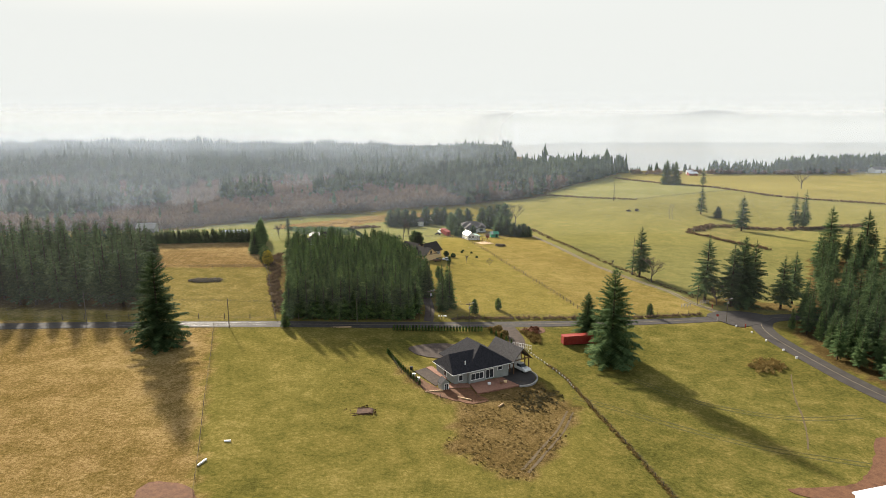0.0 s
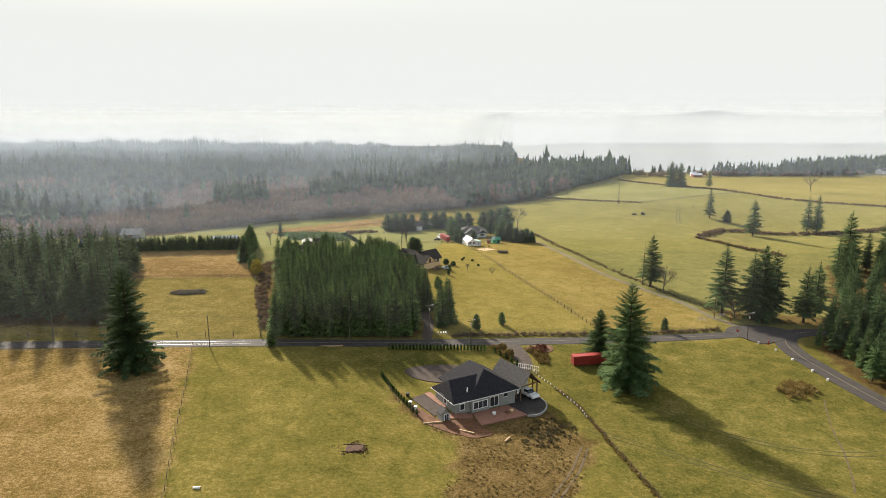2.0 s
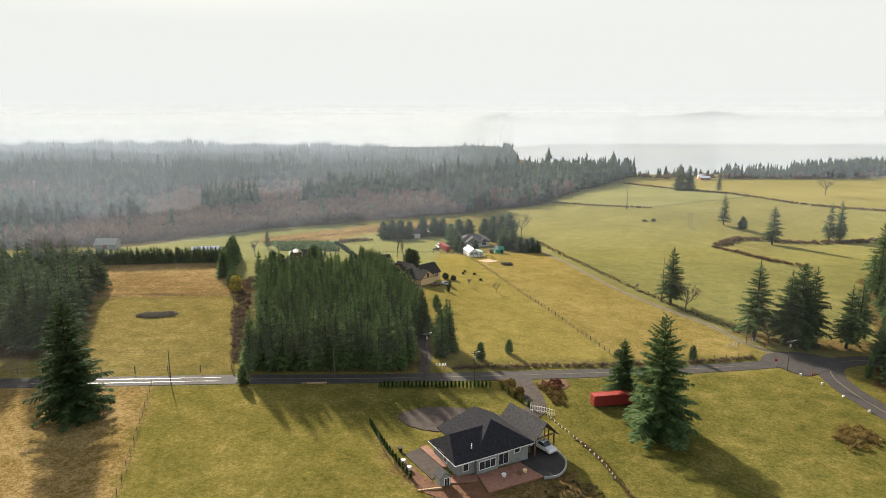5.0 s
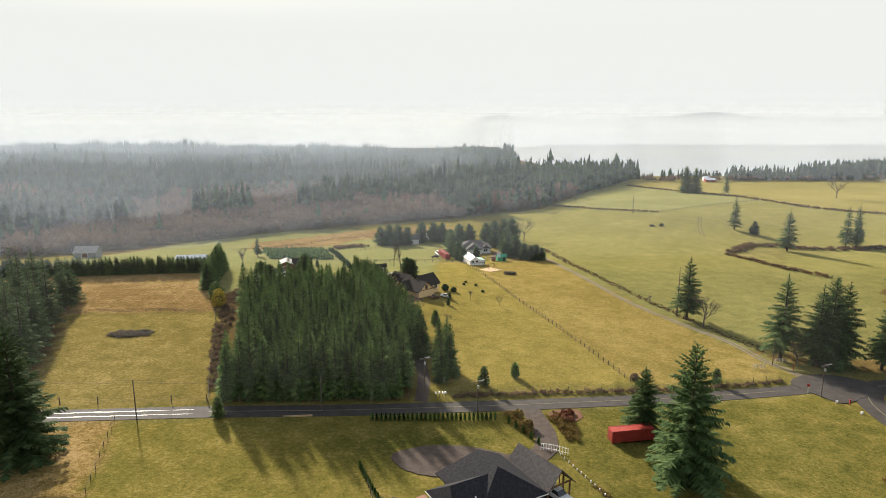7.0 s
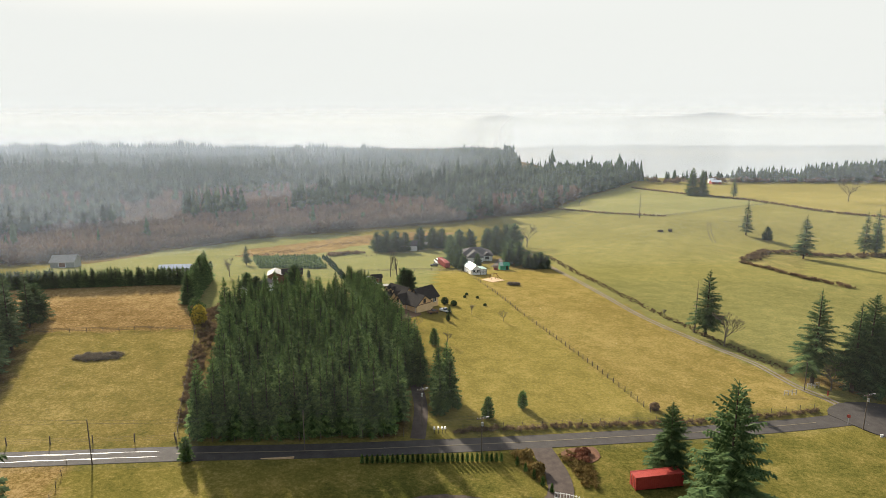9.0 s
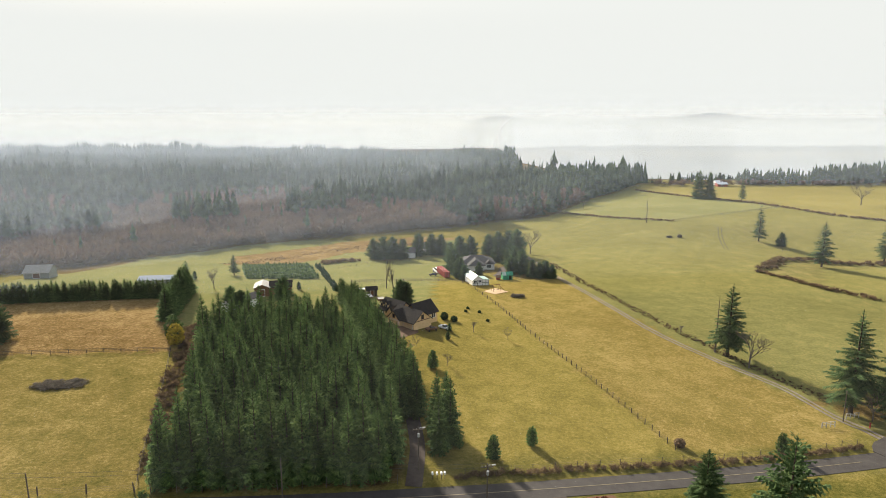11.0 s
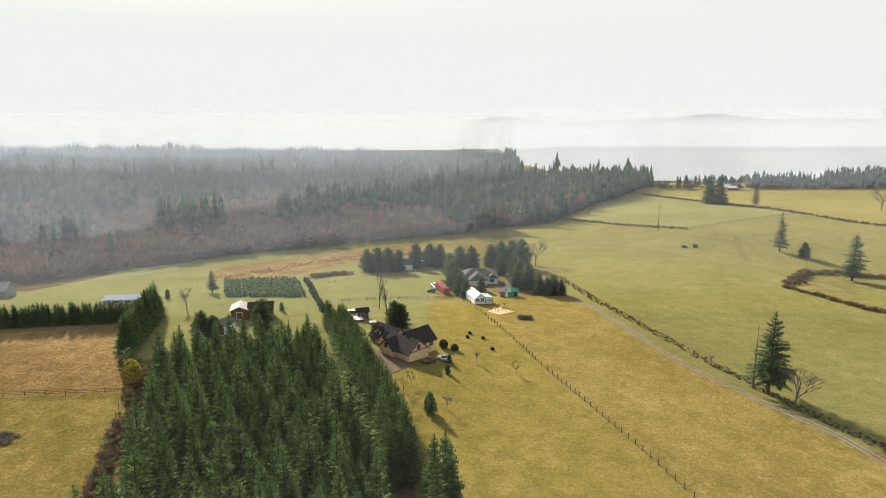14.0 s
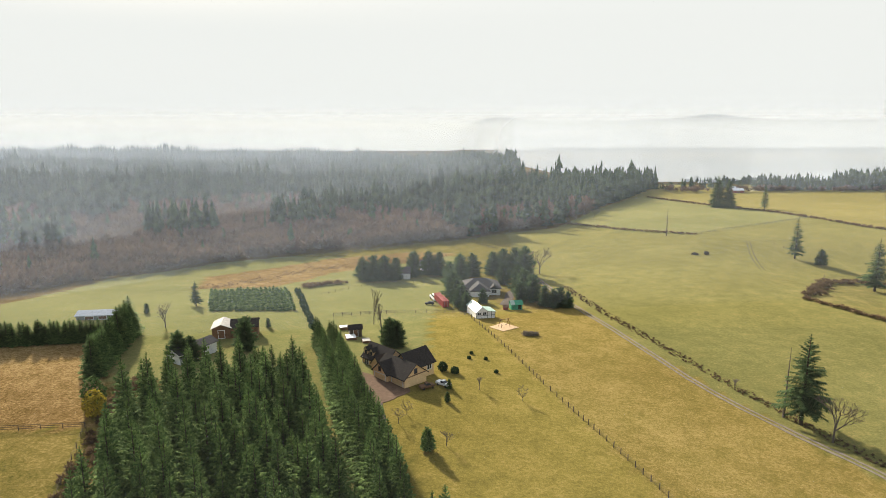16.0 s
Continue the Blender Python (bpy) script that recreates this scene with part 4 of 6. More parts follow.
for _ in range(6500):
    x, y = RF.uniform(350, 2600), RF.uniform(1350, 3000)
    if x > y * 0.85 or noise.noise(Vector((x * 0.004, y * 0.004, 3))) < -0.05:
        continue
    h = RF.uniform(12, 26)
    places.append((RF.randrange(10), x, y, gz(x, y) - 1, h * 2.6, h, RF.uniform(0, 6.28)))
for _ in range(1500):
    x, y = RF.uniform(600, 3600), RF.uniform(3550, 4200)
    if x > y * 0.85 or y < 4150 - 0.25 * x:
        continue
    h = RF.uniform(14, 26)
    places.append((RF.randrange(10), x, y, gz(x, y) - 1, h * 5, h, RF.uniform(0, 6.28)))
V, F = scatter_mesh(CT, places)
tri_object("valley_woods", V, F, M_WOODS, "hazy tree groves on the valley floor", "trees")


# ---- hedges and brush strips ----
def strip_brush(name, line, width, h, step, templates, mat, label, category, rng, seedling=1.0):
    out = []
    for p in smooth_line(line, step):
        for _ in range(2):
            x, y = p.x + rng.uniform(-width, width), p.y + rng.uniform(-width, width)
            hh = h * rng.uniform(0.6, 1.25)
            out.append((rng.randrange(len(templates)), x, y, gz(x, y) - 0.1, hh * 1.3 * seedling, hh, rng.uniform(0, 6.28)))
    v, f = scatter_mesh(templates, out)
    return tri_object(name, v, f, mat, label, category)


strip_brush("hedge", [(2, 190.6), (30, 196.3), (60, 201.6), (88, 209)], 0.7, 1.3, 0.8, BT, M_BRAMBLE, "low brown bramble hedge along the road", "hedge", RF)
strip_brush("hedge", [(95, 232), (89, 246), (81, 268), (73, 292), (66, 318), (59, 350), (54, 392)], 1.7, 0.7, 0.55, BT, M_BRAMBLE, "brown bramble hedge along the lane", "hedge", RF)
strip_brush("hedge", [(85, 556), (119, 505), (146, 485)], 1.6, 1.7, 1.2, BT, M_BRAMBLE, "brown field hedge on the hillside", "hedge", RF)
strip_brush("hedge", [(186, 694), (215, 640), (249, 545), (270, 496), (330, 450)], 1.8, 2.0, 1.2, BT, M_BRAMBLE, "brown hedge along the far field", "hedge", RF)
strip_brush("hedge", [(141, 361), (148, 350), (156, 336), (168, 322)], 1.5, 1.8, 0.9, BT, M_BRAMBLE, "reddish brush along the ditch", "hedge", RF)
strip_brush("hedge", [(143, 364), (156, 378), (172, 395), (196, 392), (230, 388), (262, 388)], 3.4, 2.2, 0.8, BT, M_BRAMBLE, "brown brush thicket in the swale", "hedge", RF)
strip_brush("hedge", [(-72, 266), (-68, 246), (-60, 215), (-51, 188)], 1.9, 1.6, 0.6, BT, M_BRAMBLE, "bramble strip beside the plantation", "hedge", RF)
strip_brush("hedge", [(-104, 388), (-84, 414), (-62, 440), (-30, 456), (0, 470)], 6, 0.7, 0.5, BT, M_BRAMBLE, "reddish bramble along the wood's foot", "hedge", RF)
strip_brush("hedge", [(-60, 382), (-55, 366), (-45, 332), (-38, 310)], 1.0, 2.0, 0.8, CT, M_SHRUB, "clipped evergreen hedge between the lawns", "hedge", RF, 1.5)
strip_brush("hedge", [(-58, 390), (-52, 398), (-44, 402)], 2.0, 2.5, 0.8, BT, M_BRAMBLE, "leafless thicket at the pasture corner", "hedge", RF)
strip_brush("hedge", [(-240, 262), (-190, 272), (-150, 279)], 1.4, 6.0, 1.0, CT, M_SHRUB, "tall dense evergreen hedge behind the tan field", "hedge", RF, 1.4)
strip_brush("brush_pile", [(85.5, 160), (88, 163), (90.5, 166)], 3.0, 1.3, 0.14, BT, M_DRYGRASS, "round patch of tall dead brush on the grass", "brush pile", RF, 1.0)
strip_brush("burn_pile", [(-90, 220), (-83, 221.5)], 2.2, 0.9, 0.09, BT, M_PILE, "grey heap of cut branches on the field", "brush pile", RF, 1.6)
strip_brush("brush_pile", [(26.8, 316.6), (30, 316.6)], 0.9, 1.5, 0.12, BT, M_PILE, "dark heap of cut branches on the pasture", "brush pile", RF, 1.0)
strip_brush("scrub", [(18.5, 131), (21, 135), (24.5, 138.5)], 3.6, 0.7, 0.12, BT, M_SCRUB, "dark dead bramble patch below the house", "scrub", RF)
strip_brush("roadside_scrub", [(24, 184), (26, 179), (26, 174)], 1.8, 1.1, 0.16, BT, M_DRYGRASS, "tall dry yellow grass by the driveway", "dry grass", RF)
strip_brush("roadside_scrub", [(14.2, 183.5), (16.5, 178), (17.5, 174.5)], 1.0, 1.1, 0.16, BT, M_DRYGRASS, "tall dry yellow grass by the driveway", "dry grass", RF)
# rough dry growth on the disturbed ground below the house
tufts = []
for x, y in fill_poly(P_HOUSE, 0.95, 0.5, RF):
    if noise.noise(Vector((x * 0.25, y * 0.25, 7))) > -0.12:
        tufts.append((RF.randrange(6), x, y, gz(x, y) - 0.05, RF.uniform(0.5, 0.9), RF.uniform(0.12, 0.35), RF.uniform(0, 6)))
V, F = scatter_mesh(BT, tufts)
tri_object("dry_tufts", V, F, M_DRYGRASS, "dry tan grass tufts on rough ground", "grass")
# small trees in rows on the lawn
rows = []
for i in range(19):
    for j in range(16):
        u, v = i / 18, j / 15
        x = (-77.8 + 26.9 * u) * (1 - v) + (-92 + 27 * u) * v
        y = (333.4 + 3.9 * u) * (1 - v) + (373 + 9 * u) * v
        rows.append((RF.randrange(10), x + RF.uniform(-0.5, 0.5), y + RF.uniform(-0.5, 0.5), gz(x, y) - 0.1, RF.uniform(6.0, 8.5), RF.uniform(1.8, 3.2), RF.uniform(0, 6)))
V, F = scatter_mesh(CT, rows)
tri_object("seedling_rows", V, F, M_PLANT, "rows of small planted conifers", "trees")

# ---- valley: town, river and hills ----
bm = bmesh.new()
for _ in range(620):
    x, y = RF.uniform(450, 2600), RF.uniform(1950, 2900)
    if x > y * 0.8 or noise.noise(Vector((x * 0.003, y * 0.003, 8))) < -0.15:
        continue
    w, d, h = RF.uniform(8, 30), RF.uniform(8, 18), RF.uniform(4, 9)
    box(bm, x, x + w, y, y + d, gz(x, y) - 2, gz(x, y) + h)
tagged(mesh_object("valley_town", bm, M_ROOFWHITE), "pale distant buildings on the valley floor", "town", "", "stuff")
pad("water", [(300, 3250), (1000, 3060), (1700, 2920), (2600, 2860), (3600, 2800), (3600, 3250), (2500, 3380), (1700, 3560), (900, 3900), (300, 4100)], 1.5, M_WATER, "pale shining river in the valley", "river", 1.0, level=-116)
# pale blue of distance haze is put into the hills' base colour
M_HILL = surface("haze_tinted_hill", (0.20, 0.26, 0.32), (0.27, 0.33, 0.38), 0.004, 0.95, bump_strength=0)


def hill_range(line, label):
    V, F = [], []
    n = len(line)
    for k, (x, y, h) in enumerate(line):
        V.extend(((x, y, -160), (x, y + 60, h * 0.6 - 50), (x, y + 140, h), (x, y + 260, -160)))
    for k in range(n - 1):
        for j in range(3):
            a = 4 * k + j
            F.append((a, a + 4, a + 5, a + 1))
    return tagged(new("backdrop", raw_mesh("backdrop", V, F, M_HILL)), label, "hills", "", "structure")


def ridge_line(x0, x1, y, base, bumps, n=60, seed=1):
    rng = random.Random(seed)
    out = []
    for k in range(n + 1):
        x = x0 + (x1 - x0) * k / n
        h = base + sum(a * math.exp(-((x - c) / w) ** 2) for a, c, w in bumps) + rng.uniform(-1.5, 1.5)
        out.append((x, y, -165 + (h + 165) * float(sstep(x0, x0 + 500, x))))
    return out


hill_range(ridge_line(-200, 3600, 4420, 20, ((22, 390, 150), (40, 420, 420), (48, 1500, 700), (34, 1880, 190), (40, 2500, 700), (40, 3300, 500)), 120, 5), "far hills across the valley in painted haze blue")


# ---- flat sheets standing in for mist and distance haze ----
def haze_sheet_material(name, density, col, low, high, left, right, vary, rise):
    """See-through sheet that imitates haze: most light passes, a little is scattered."""
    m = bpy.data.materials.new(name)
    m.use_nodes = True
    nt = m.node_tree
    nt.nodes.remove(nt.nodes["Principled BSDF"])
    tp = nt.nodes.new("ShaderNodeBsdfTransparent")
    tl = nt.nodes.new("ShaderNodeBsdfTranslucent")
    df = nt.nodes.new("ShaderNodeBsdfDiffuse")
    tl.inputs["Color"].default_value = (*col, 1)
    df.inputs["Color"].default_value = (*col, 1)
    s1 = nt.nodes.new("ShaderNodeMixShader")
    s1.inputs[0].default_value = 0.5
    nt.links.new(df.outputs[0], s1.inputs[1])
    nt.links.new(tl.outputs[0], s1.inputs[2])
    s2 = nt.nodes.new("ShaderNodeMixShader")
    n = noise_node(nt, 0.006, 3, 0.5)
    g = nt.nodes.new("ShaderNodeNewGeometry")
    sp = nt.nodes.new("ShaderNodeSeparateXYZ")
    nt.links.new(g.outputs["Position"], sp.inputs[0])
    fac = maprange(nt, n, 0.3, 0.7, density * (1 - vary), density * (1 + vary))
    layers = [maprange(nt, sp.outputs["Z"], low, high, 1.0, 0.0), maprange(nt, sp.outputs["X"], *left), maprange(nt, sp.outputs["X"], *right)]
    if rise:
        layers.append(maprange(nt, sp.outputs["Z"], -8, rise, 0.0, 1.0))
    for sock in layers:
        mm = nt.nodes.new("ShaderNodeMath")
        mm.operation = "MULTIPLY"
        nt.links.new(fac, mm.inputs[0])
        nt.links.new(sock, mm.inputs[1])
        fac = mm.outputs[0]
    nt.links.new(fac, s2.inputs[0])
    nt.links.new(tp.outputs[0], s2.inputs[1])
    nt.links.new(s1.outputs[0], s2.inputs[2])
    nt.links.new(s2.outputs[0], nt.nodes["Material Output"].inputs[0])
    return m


def haze_sheet(line, dens, low, high, col, left=(-700, 150, 1.5, 0.75), right=(5000, 5001, 1.0, 0.0), vary=0.2, rise=0):
    """Flat sheet imitating haze along a line; left and right thin it with x."""
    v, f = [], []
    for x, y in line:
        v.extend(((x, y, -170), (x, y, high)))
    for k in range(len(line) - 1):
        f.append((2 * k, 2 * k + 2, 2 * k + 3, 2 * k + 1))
    tagged(new("haze_sheet", raw_mesh("haze_sheet", v, f, haze_sheet_material("mist", dens, col, low, high, left, right, vary, rise))), "thin flat sheet standing in for mist and haze", "mist", "mist banks", "stuff")


EDGE = [(-900, 235), (-420, 262), (-230, 288), (-165, 333), (-145, 385), (-118, 448), (-47, 484), (7, 510), (46, 538), (84, 548), (130, 612), (236, 786)]
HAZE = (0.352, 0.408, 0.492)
# sheet along the road, added to lift dark tones like lens glare
haze_sheet([(x, y - 4.6) for x, y in ROAD] + [(112, 192), (135, 120), (200, 60)], 0.020, 14, 75, (0.365, 0.380, 0.400), (-120, -40, 1.8, 0.8), vary=0.1)
haze_sheet([(-420, 225), (-200, 258), (-90, 296), (-40, 312), (10, 338), (50, 352), (140, 360), (300, 330), (520, 330)], 0.078, 50, 100, HAZE, (-300, 150, 1.0, 1.0), vary=0.1, rise=16)
haze_sheet(EDGE, 0.068, 45, 85, HAZE, (-500, 100, 1.2, 0.95), right=(205, 236, 1.0, 0.0))
haze_sheet([(x - 30, y + 150) for x, y in EDGE[:-2]], 0.11, 40, 80, HAZE, (-500, 100, 1.2, 0.9), right=(0, 54, 1.0, 0.0))
haze_sheet([(-1300, 840), (-400, 830), (60, 850), (220, 830), (300, 742), (500, 735), (1500, 700)], 0.14, 30, 75, HAZE, (-650, 100, 1.6, 0.9))
haze_sheet([(-1300, 1060), (-400, 1020), (30, 1010)], 0.19, 22, 62, HAZE, (-650, -100, 1.8, 0.9), (-160, 25, 1.0, 0.0))
# denser far sheets pale the valley and hide the ground's far edge
haze_sheet([(100, 2000), (2700, 2000)], 0.76, 30, 130, (0.398, 0.438, 0.486), (100, 220, 0.0, 1.0), vary=0.05)
haze_sheet([(-4200, 4100), (4600, 4100)], 0.90, 40, 150, (0.402, 0.430, 0.450), (-5000, 5000, 1.0, 1.0), vary=0.04)


# ---- the new grey house, its garage and yard ----
def yard_pads():
    pad("pavement", [(-10, 163), (-7, 158.5), (-1, 157), (5, 158), (10, 160), (13, 162.5), (12, 166), (6, 168), (0, 168.3), (-6, 166.5)], 0.13, M_DRIVE, "grey-brown gravel court behind the house", "driveway", 0.5, rounded=True)
    pad("pavement", [(14.2, 145.8), (17.8, 142.0), (20.2, 143.0), (22.0, 145.4), (22.7, 148.6), (21.5, 151.5), (18.5, 156), (15, 153)], 0.12, M_ASPHALT, "dark asphalt parking apron with rounded edge", "driveway", 0.4)
    pad("pavement", [(5.9, 141.4), (7.6, 136.2), (17.9, 142.2), (14.0, 146.6)], 0.30, M_PAVER, "reddish paver patio before the house", "patio", 0.7)
    pad("pavement", [(-0.6, 140.4), (0.8, 138.4), (6.0, 139.6), (5.8, 141.6), (2.0, 141.4)], 0.24, M_PAVER, "reddish paver path along the wall", "path", 0.5)
    pad("pavement", [(-7.6, 147.4), (-4.9, 150.0), (-2.8, 147.5), (-0.2, 143.2), (-2.2, 139.4)], 0.12, M_DRIVE, "grey gravel strip beside the house", "driveway", 0.4)
    pad("pavement", [(-4.8, 150.2), (-3.4, 151.2), (0.9, 144.2), (-0.2, 143.4)], 0.2, M_PAVER, "reddish paver path beside the house", "path", 0.4)
    for pts in ([(-8.6, 146), (-2.4, 139.2), (0.4, 137.8), (6, 139.0), (7.2, 136.4), (9.8, 133.4), (6, 131.2), (0.4, 133.2), (-5, 137.2)], [(22.8, 183), (24.2, 186), (30, 187.6), (30.5, 184), (27, 181)],
                [(62, 103), (70, 99), (80, 100), (92, 112), (97, 122), (92, 124), (86, 116), (76, 106)], [(-50, 93), (-46, 95), (-41, 93), (-38, 84), (-46, 80)]):
        pad("ground", pts, 0.09, M_DIRT, "bare red-brown earth", "earth", 0.5, rounded=True)
    bm = bmesh.new()
    line = smooth_line([(17.9, 141.8), (20.4, 142.7), (22.3, 145.2), (23, 148.6), (21.8, 151.8)], 0.8)
    for a, b in zip(line, line[1:]):
        m = look((a.x, a.y, gz(a.x, a.y)), (b.x, b.y, gz(b.x, b.y)))
        box(bm, -0.15, 0.15, -0.1, 0.42, -(b - a).length, 0, m)
    tagged(mesh_object("trim", bm, M_CONC), "low pale kerb round the apron", "kerb", "", "structure")


yard_pads()


def grey_house():
    e = thing("house", 2.1, 140.0, 29, "single-storey grey house with dark shingle hip roofs", "house", z=-0.35)
    part("wall", one_box(0.5, 16, 0.6, 9.6, -0.5, 3.2), M_GREYWALL, e)
    part("wall", one_box(6.6, 15, 9.6, 12.6, -0.5, 3.2), M_GREYWALL, e)
    part("wall", one_box(4.1, 8.6, -0.25, 0.6, -0.5, 3.1), M_GREYWALL, e, "projecting bay wall")
    part("roof", hip_roof(bmesh.new(), 0, 9.6, 0.2, 9.4, 3.2, 6.4, 1.7, 0.6, 0.5, 0.18), M_SHINGLE, e, "dark shingle hip roof")
    part("roof", hip_roof(bmesh.new(), 3.9, 16.2, 0.1, 13.2, 3.25, 7.4, 4.9, 3.0, 0.5, 0.18, "y"), M_SHINGLE, e, "tall dark shingle hip roof")
    bm = bmesh.new()
    slab(bm, [(-0.5, 3.8, 3.4), (3.2, 3.8, 5.6), (3.2, 6.0, 5.6), (-0.5, 6.0, 3.4)], 0.15)
    part("roof", bm, M_SHINGLE2, e, "grey shingle side gable")
    bm = bmesh.new()
    box(bm, -0.55, 16.75, -0.46, -0.34, 3.0, 3.16)
    box(bm, -0.56, -0.44, -0.34, 9.9, 3.0, 3.16)
    box(bm, 16.62, 16.74, -0.34, 13.6, 3.0, 3.16)
    part("gutter", bm, M_TRIM, e, "white gutter")
    opening(e, "window", wall_place(2.2, 0.6, 1.0, 0), 1.0, 1.3, M_TRIM, M_GLASS, 1)
    opening(e, "window", wall_place(6.3, -0.25, 0.9, 0), 3.4, 1.5, M_TRIM, M_GLASS, 3)
    opening(e, "door", wall_place(10.4, 0.6, 0.1, 0), 2.1, 2.1, M_TRIM, M_GLASS, 2, "white-framed glass patio door")
    opening(e, "window", wall_place(13.4, 0.6, 1.6, 0), 1.2, 0.8, M_TRIM, M_GLASS, 1)
    opening(e, "window", wall_place(0.5, 5.0, 1.0, 270), 1.2, 1.3, M_TRIM, M_GLASS, 1)
    opening(e, "window", wall_place(16, 5.0, 1.0, 90), 1.4, 1.3, M_TRIM, M_GLASS, 2)
    for x, y in ((4.0, 1.6), (4.4, 2.2)):
        part("vent_pipe", tube(bmesh.new(), (x, y, 3.9), (x, y, 5.0), 0.13, 0.13, 8), M_TRIM, e, "white vent pipe")


grey_house()


def garage():
    e = thing("garage", 11.0, 157.4, -55.5, "white-walled garage with grey shingle gable roof", "garage", z=-0.75)
    part("wall", one_box(0.4, 7.0, 0.5, 5.6, -0.5, 3.2), M_TRIM, e, "white siding")
    part("roof", gable_roof(bmesh.new(), 0.2, 10.2, 0.3, 5.9, 3.4, 6.2, 0.5, 0.2), M_SHINGLE2, e)
    for x in (8.6, 10.1):
        for y in (0.6, 5.6):
            part("post", one_box(x - 0.12, x + 0.12, y - 0.12, y + 0.12, -0.6, 3.25), M_WOOD, e, "brown timber post")
    bm = bmesh.new()
    box(bm, 10.0, 10.2, 0.3, 5.9, 3.0, 3.25)
    tube(bm, (10.1, 0.2, 3.2), (10.1, 3.1, 5.8), 0.12, 0.12, 4)
    tube(bm, (10.1, 6.0, 3.2), (10.1, 3.1, 5.8), 0.12, 0.12, 4)
    tube(bm, (10.1, 3.1, 3.2), (10.1, 3.1, 5.8), 0.1, 0.1, 4)
    part("truss", bm, M_WOOD, e, "brown timber gable truss")
    opening(e, "window", wall_place(3.2, 0.5, 1.2, 0), 2.2, 1.1, M_TRIM, M_GLASS, 3)


garage()


def playhouse():
    e = thing("playhouse", -0.3, 138.6, 26, "small grey garden shed with gable and window", "shed")
    part("wall", gable_wall(bmesh.new(), -1.0, 1.0, -0.9, 0.9, -0.2, 1.7, 2.6, "y"), M_GREYWALL, e)
    part("roof", gable_roof(bmesh.new(), -1.0, 1.0, -0.9, 0.9, 1.75, 2.7, 0.2, 0.1, "y"), M_SHINGLE2, e)
    opening(e, "door", wall_place(0.3, -0.9, 0, 0), 0.9, 1.4, M_TRIM, M_GLASS, 2)


playhouse()


def car(name, x, y, rz, label, mat, pickup=False, s=1.0):
    e = thing(name, x, y, rz, label, "car", z=gz(x, y) + 0.12)
    bm = bmesh.new()
    prof = [(-2.4, 0.45), (2.4, 0.45), (2.45, 0.8), (2.2, 1.02), (1.1, 1.12), (-2.4, 1.15), (-2.45, 0.8)]
    A = [bm.verts.new((px * s, -0.92 * s, pz * s)) for px, pz in prof]
    B = [bm.verts.new((px * s, 0.92 * s, pz * s)) for px, pz in prof]
    bm.faces.new(A)
    bm.faces.new(B[::-1])
    for k in range(7):
        bm.faces.new((A[k], B[k], B[(k + 1) % 7], A[(k + 1) % 7]))
    bmesh.ops.recalc_face_normals(bm, faces=bm.faces)
    part("body", bm, mat, e)
    bm = bmesh.new()
    x0, x1 = ((-0.7, 1.1) if pickup else (-2.2, 1.2))
    lo = [(x0, -0.82), (x1, -0.82), (x1, 0.82), (x0, 0.82)]
    hi = [(x0 + 0.25, -0.68), (x1 - 0.7, -0.68), (x1 - 0.7, 0.68), (x0 + 0.25, 0.68)]
    a = [bm.verts.new((px * s, py * s, 1.1 * s)) for px, py in lo]
    b = [bm.verts.new((px * s, py * s, 1.7 * s)) for px, py in hi]
    for k in range(4):
        bm.faces.new((a[k], a[(k + 1) % 4], b[(k + 1) % 4], b[k]))
    bm.faces.new(b)
    part("cabin", bm, M_GLASS, e, "dark glass cabin")
    part("cabin_roof", one_box((x0 + 0.22) * s, (x1 - 0.67) * s, -0.7 * s, 0.7 * s, 1.68 * s, 1.76 * s), mat, e)
    for wx in (-1.5, 1.5):
        for wy in (-0.86, 0.86):
            part("wheel", tube(bmesh.new(), (wx * s, (wy - 0.11) * s, 0.24 * s), (wx * s, (wy + 0.11) * s, 0.24 * s), 0.36 * s, 0.36 * s, 12), M_RUBBER, e)
    return e


car("pickup_truck", 19.4, 152.2, -55, "white pickup truck under the timber carport", M_WHITE, True, 1.1)


def container(name, x, y, rz, length, label, mat):
    e = thing(name, x, y, rz, label, "container", z=gz(x, y) + 0.12)
    h, w = 2.45, 2.3
    bm = bmesh.new()
    box(bm, 0.06, length - 0.06, -w / 2 + 0.06, w / 2 - 0.06, 0.05, h - 0.06)
    for k in range(int(length / 0.4)):
        xk = 0.2 + k * 0.4
        box(bm, xk, xk + 0.2, -w / 2, -w / 2 + 0.06, 0.2, h - 0.2)
        box(bm, xk, xk + 0.2, w / 2 - 0.06, w / 2, 0.2, h - 0.2)
        box(bm, xk, xk + 0.2, -w / 2 + 0.1, w / 2 - 0.1, h - 0.06, h - 0.02)
    part("body", bm, mat, e)
    bm = bmesh.new()
    for xx in (0, length - 0.16):
        for yy in (-w / 2, w / 2 - 0.16):
            box(bm, xx, xx + 0.16, yy, yy + 0.16, -0.12, h)
    for yy in (-w / 2, w / 2 - 0.14):
        box(bm, 0.16, length - 0.16, yy, yy + 0.14, -0.02, 0.16)
        box(bm, 0.16, length - 0.16, yy, yy + 0.14, h - 0.14, h + 0.01)
    part("frame", bm, mat, e)
    for yy in (-0.58, 0.58):
        d = part("door", one_box(-0.02, 0.055, yy - 0.55, yy + 0.55, 0.1, h - 0.15), mat, e)
        part("locking_bar", tube(bmesh.new(), (-0.06, yy, 0.15), (-0.06, yy, h - 0.2), 0.03, 0.03, 6), M_STEEL, d)
    return e


container("shipping_container", 33.9, 173.8, 10, 9.2, "faded red steel shipping container beside the firs", M_RED)


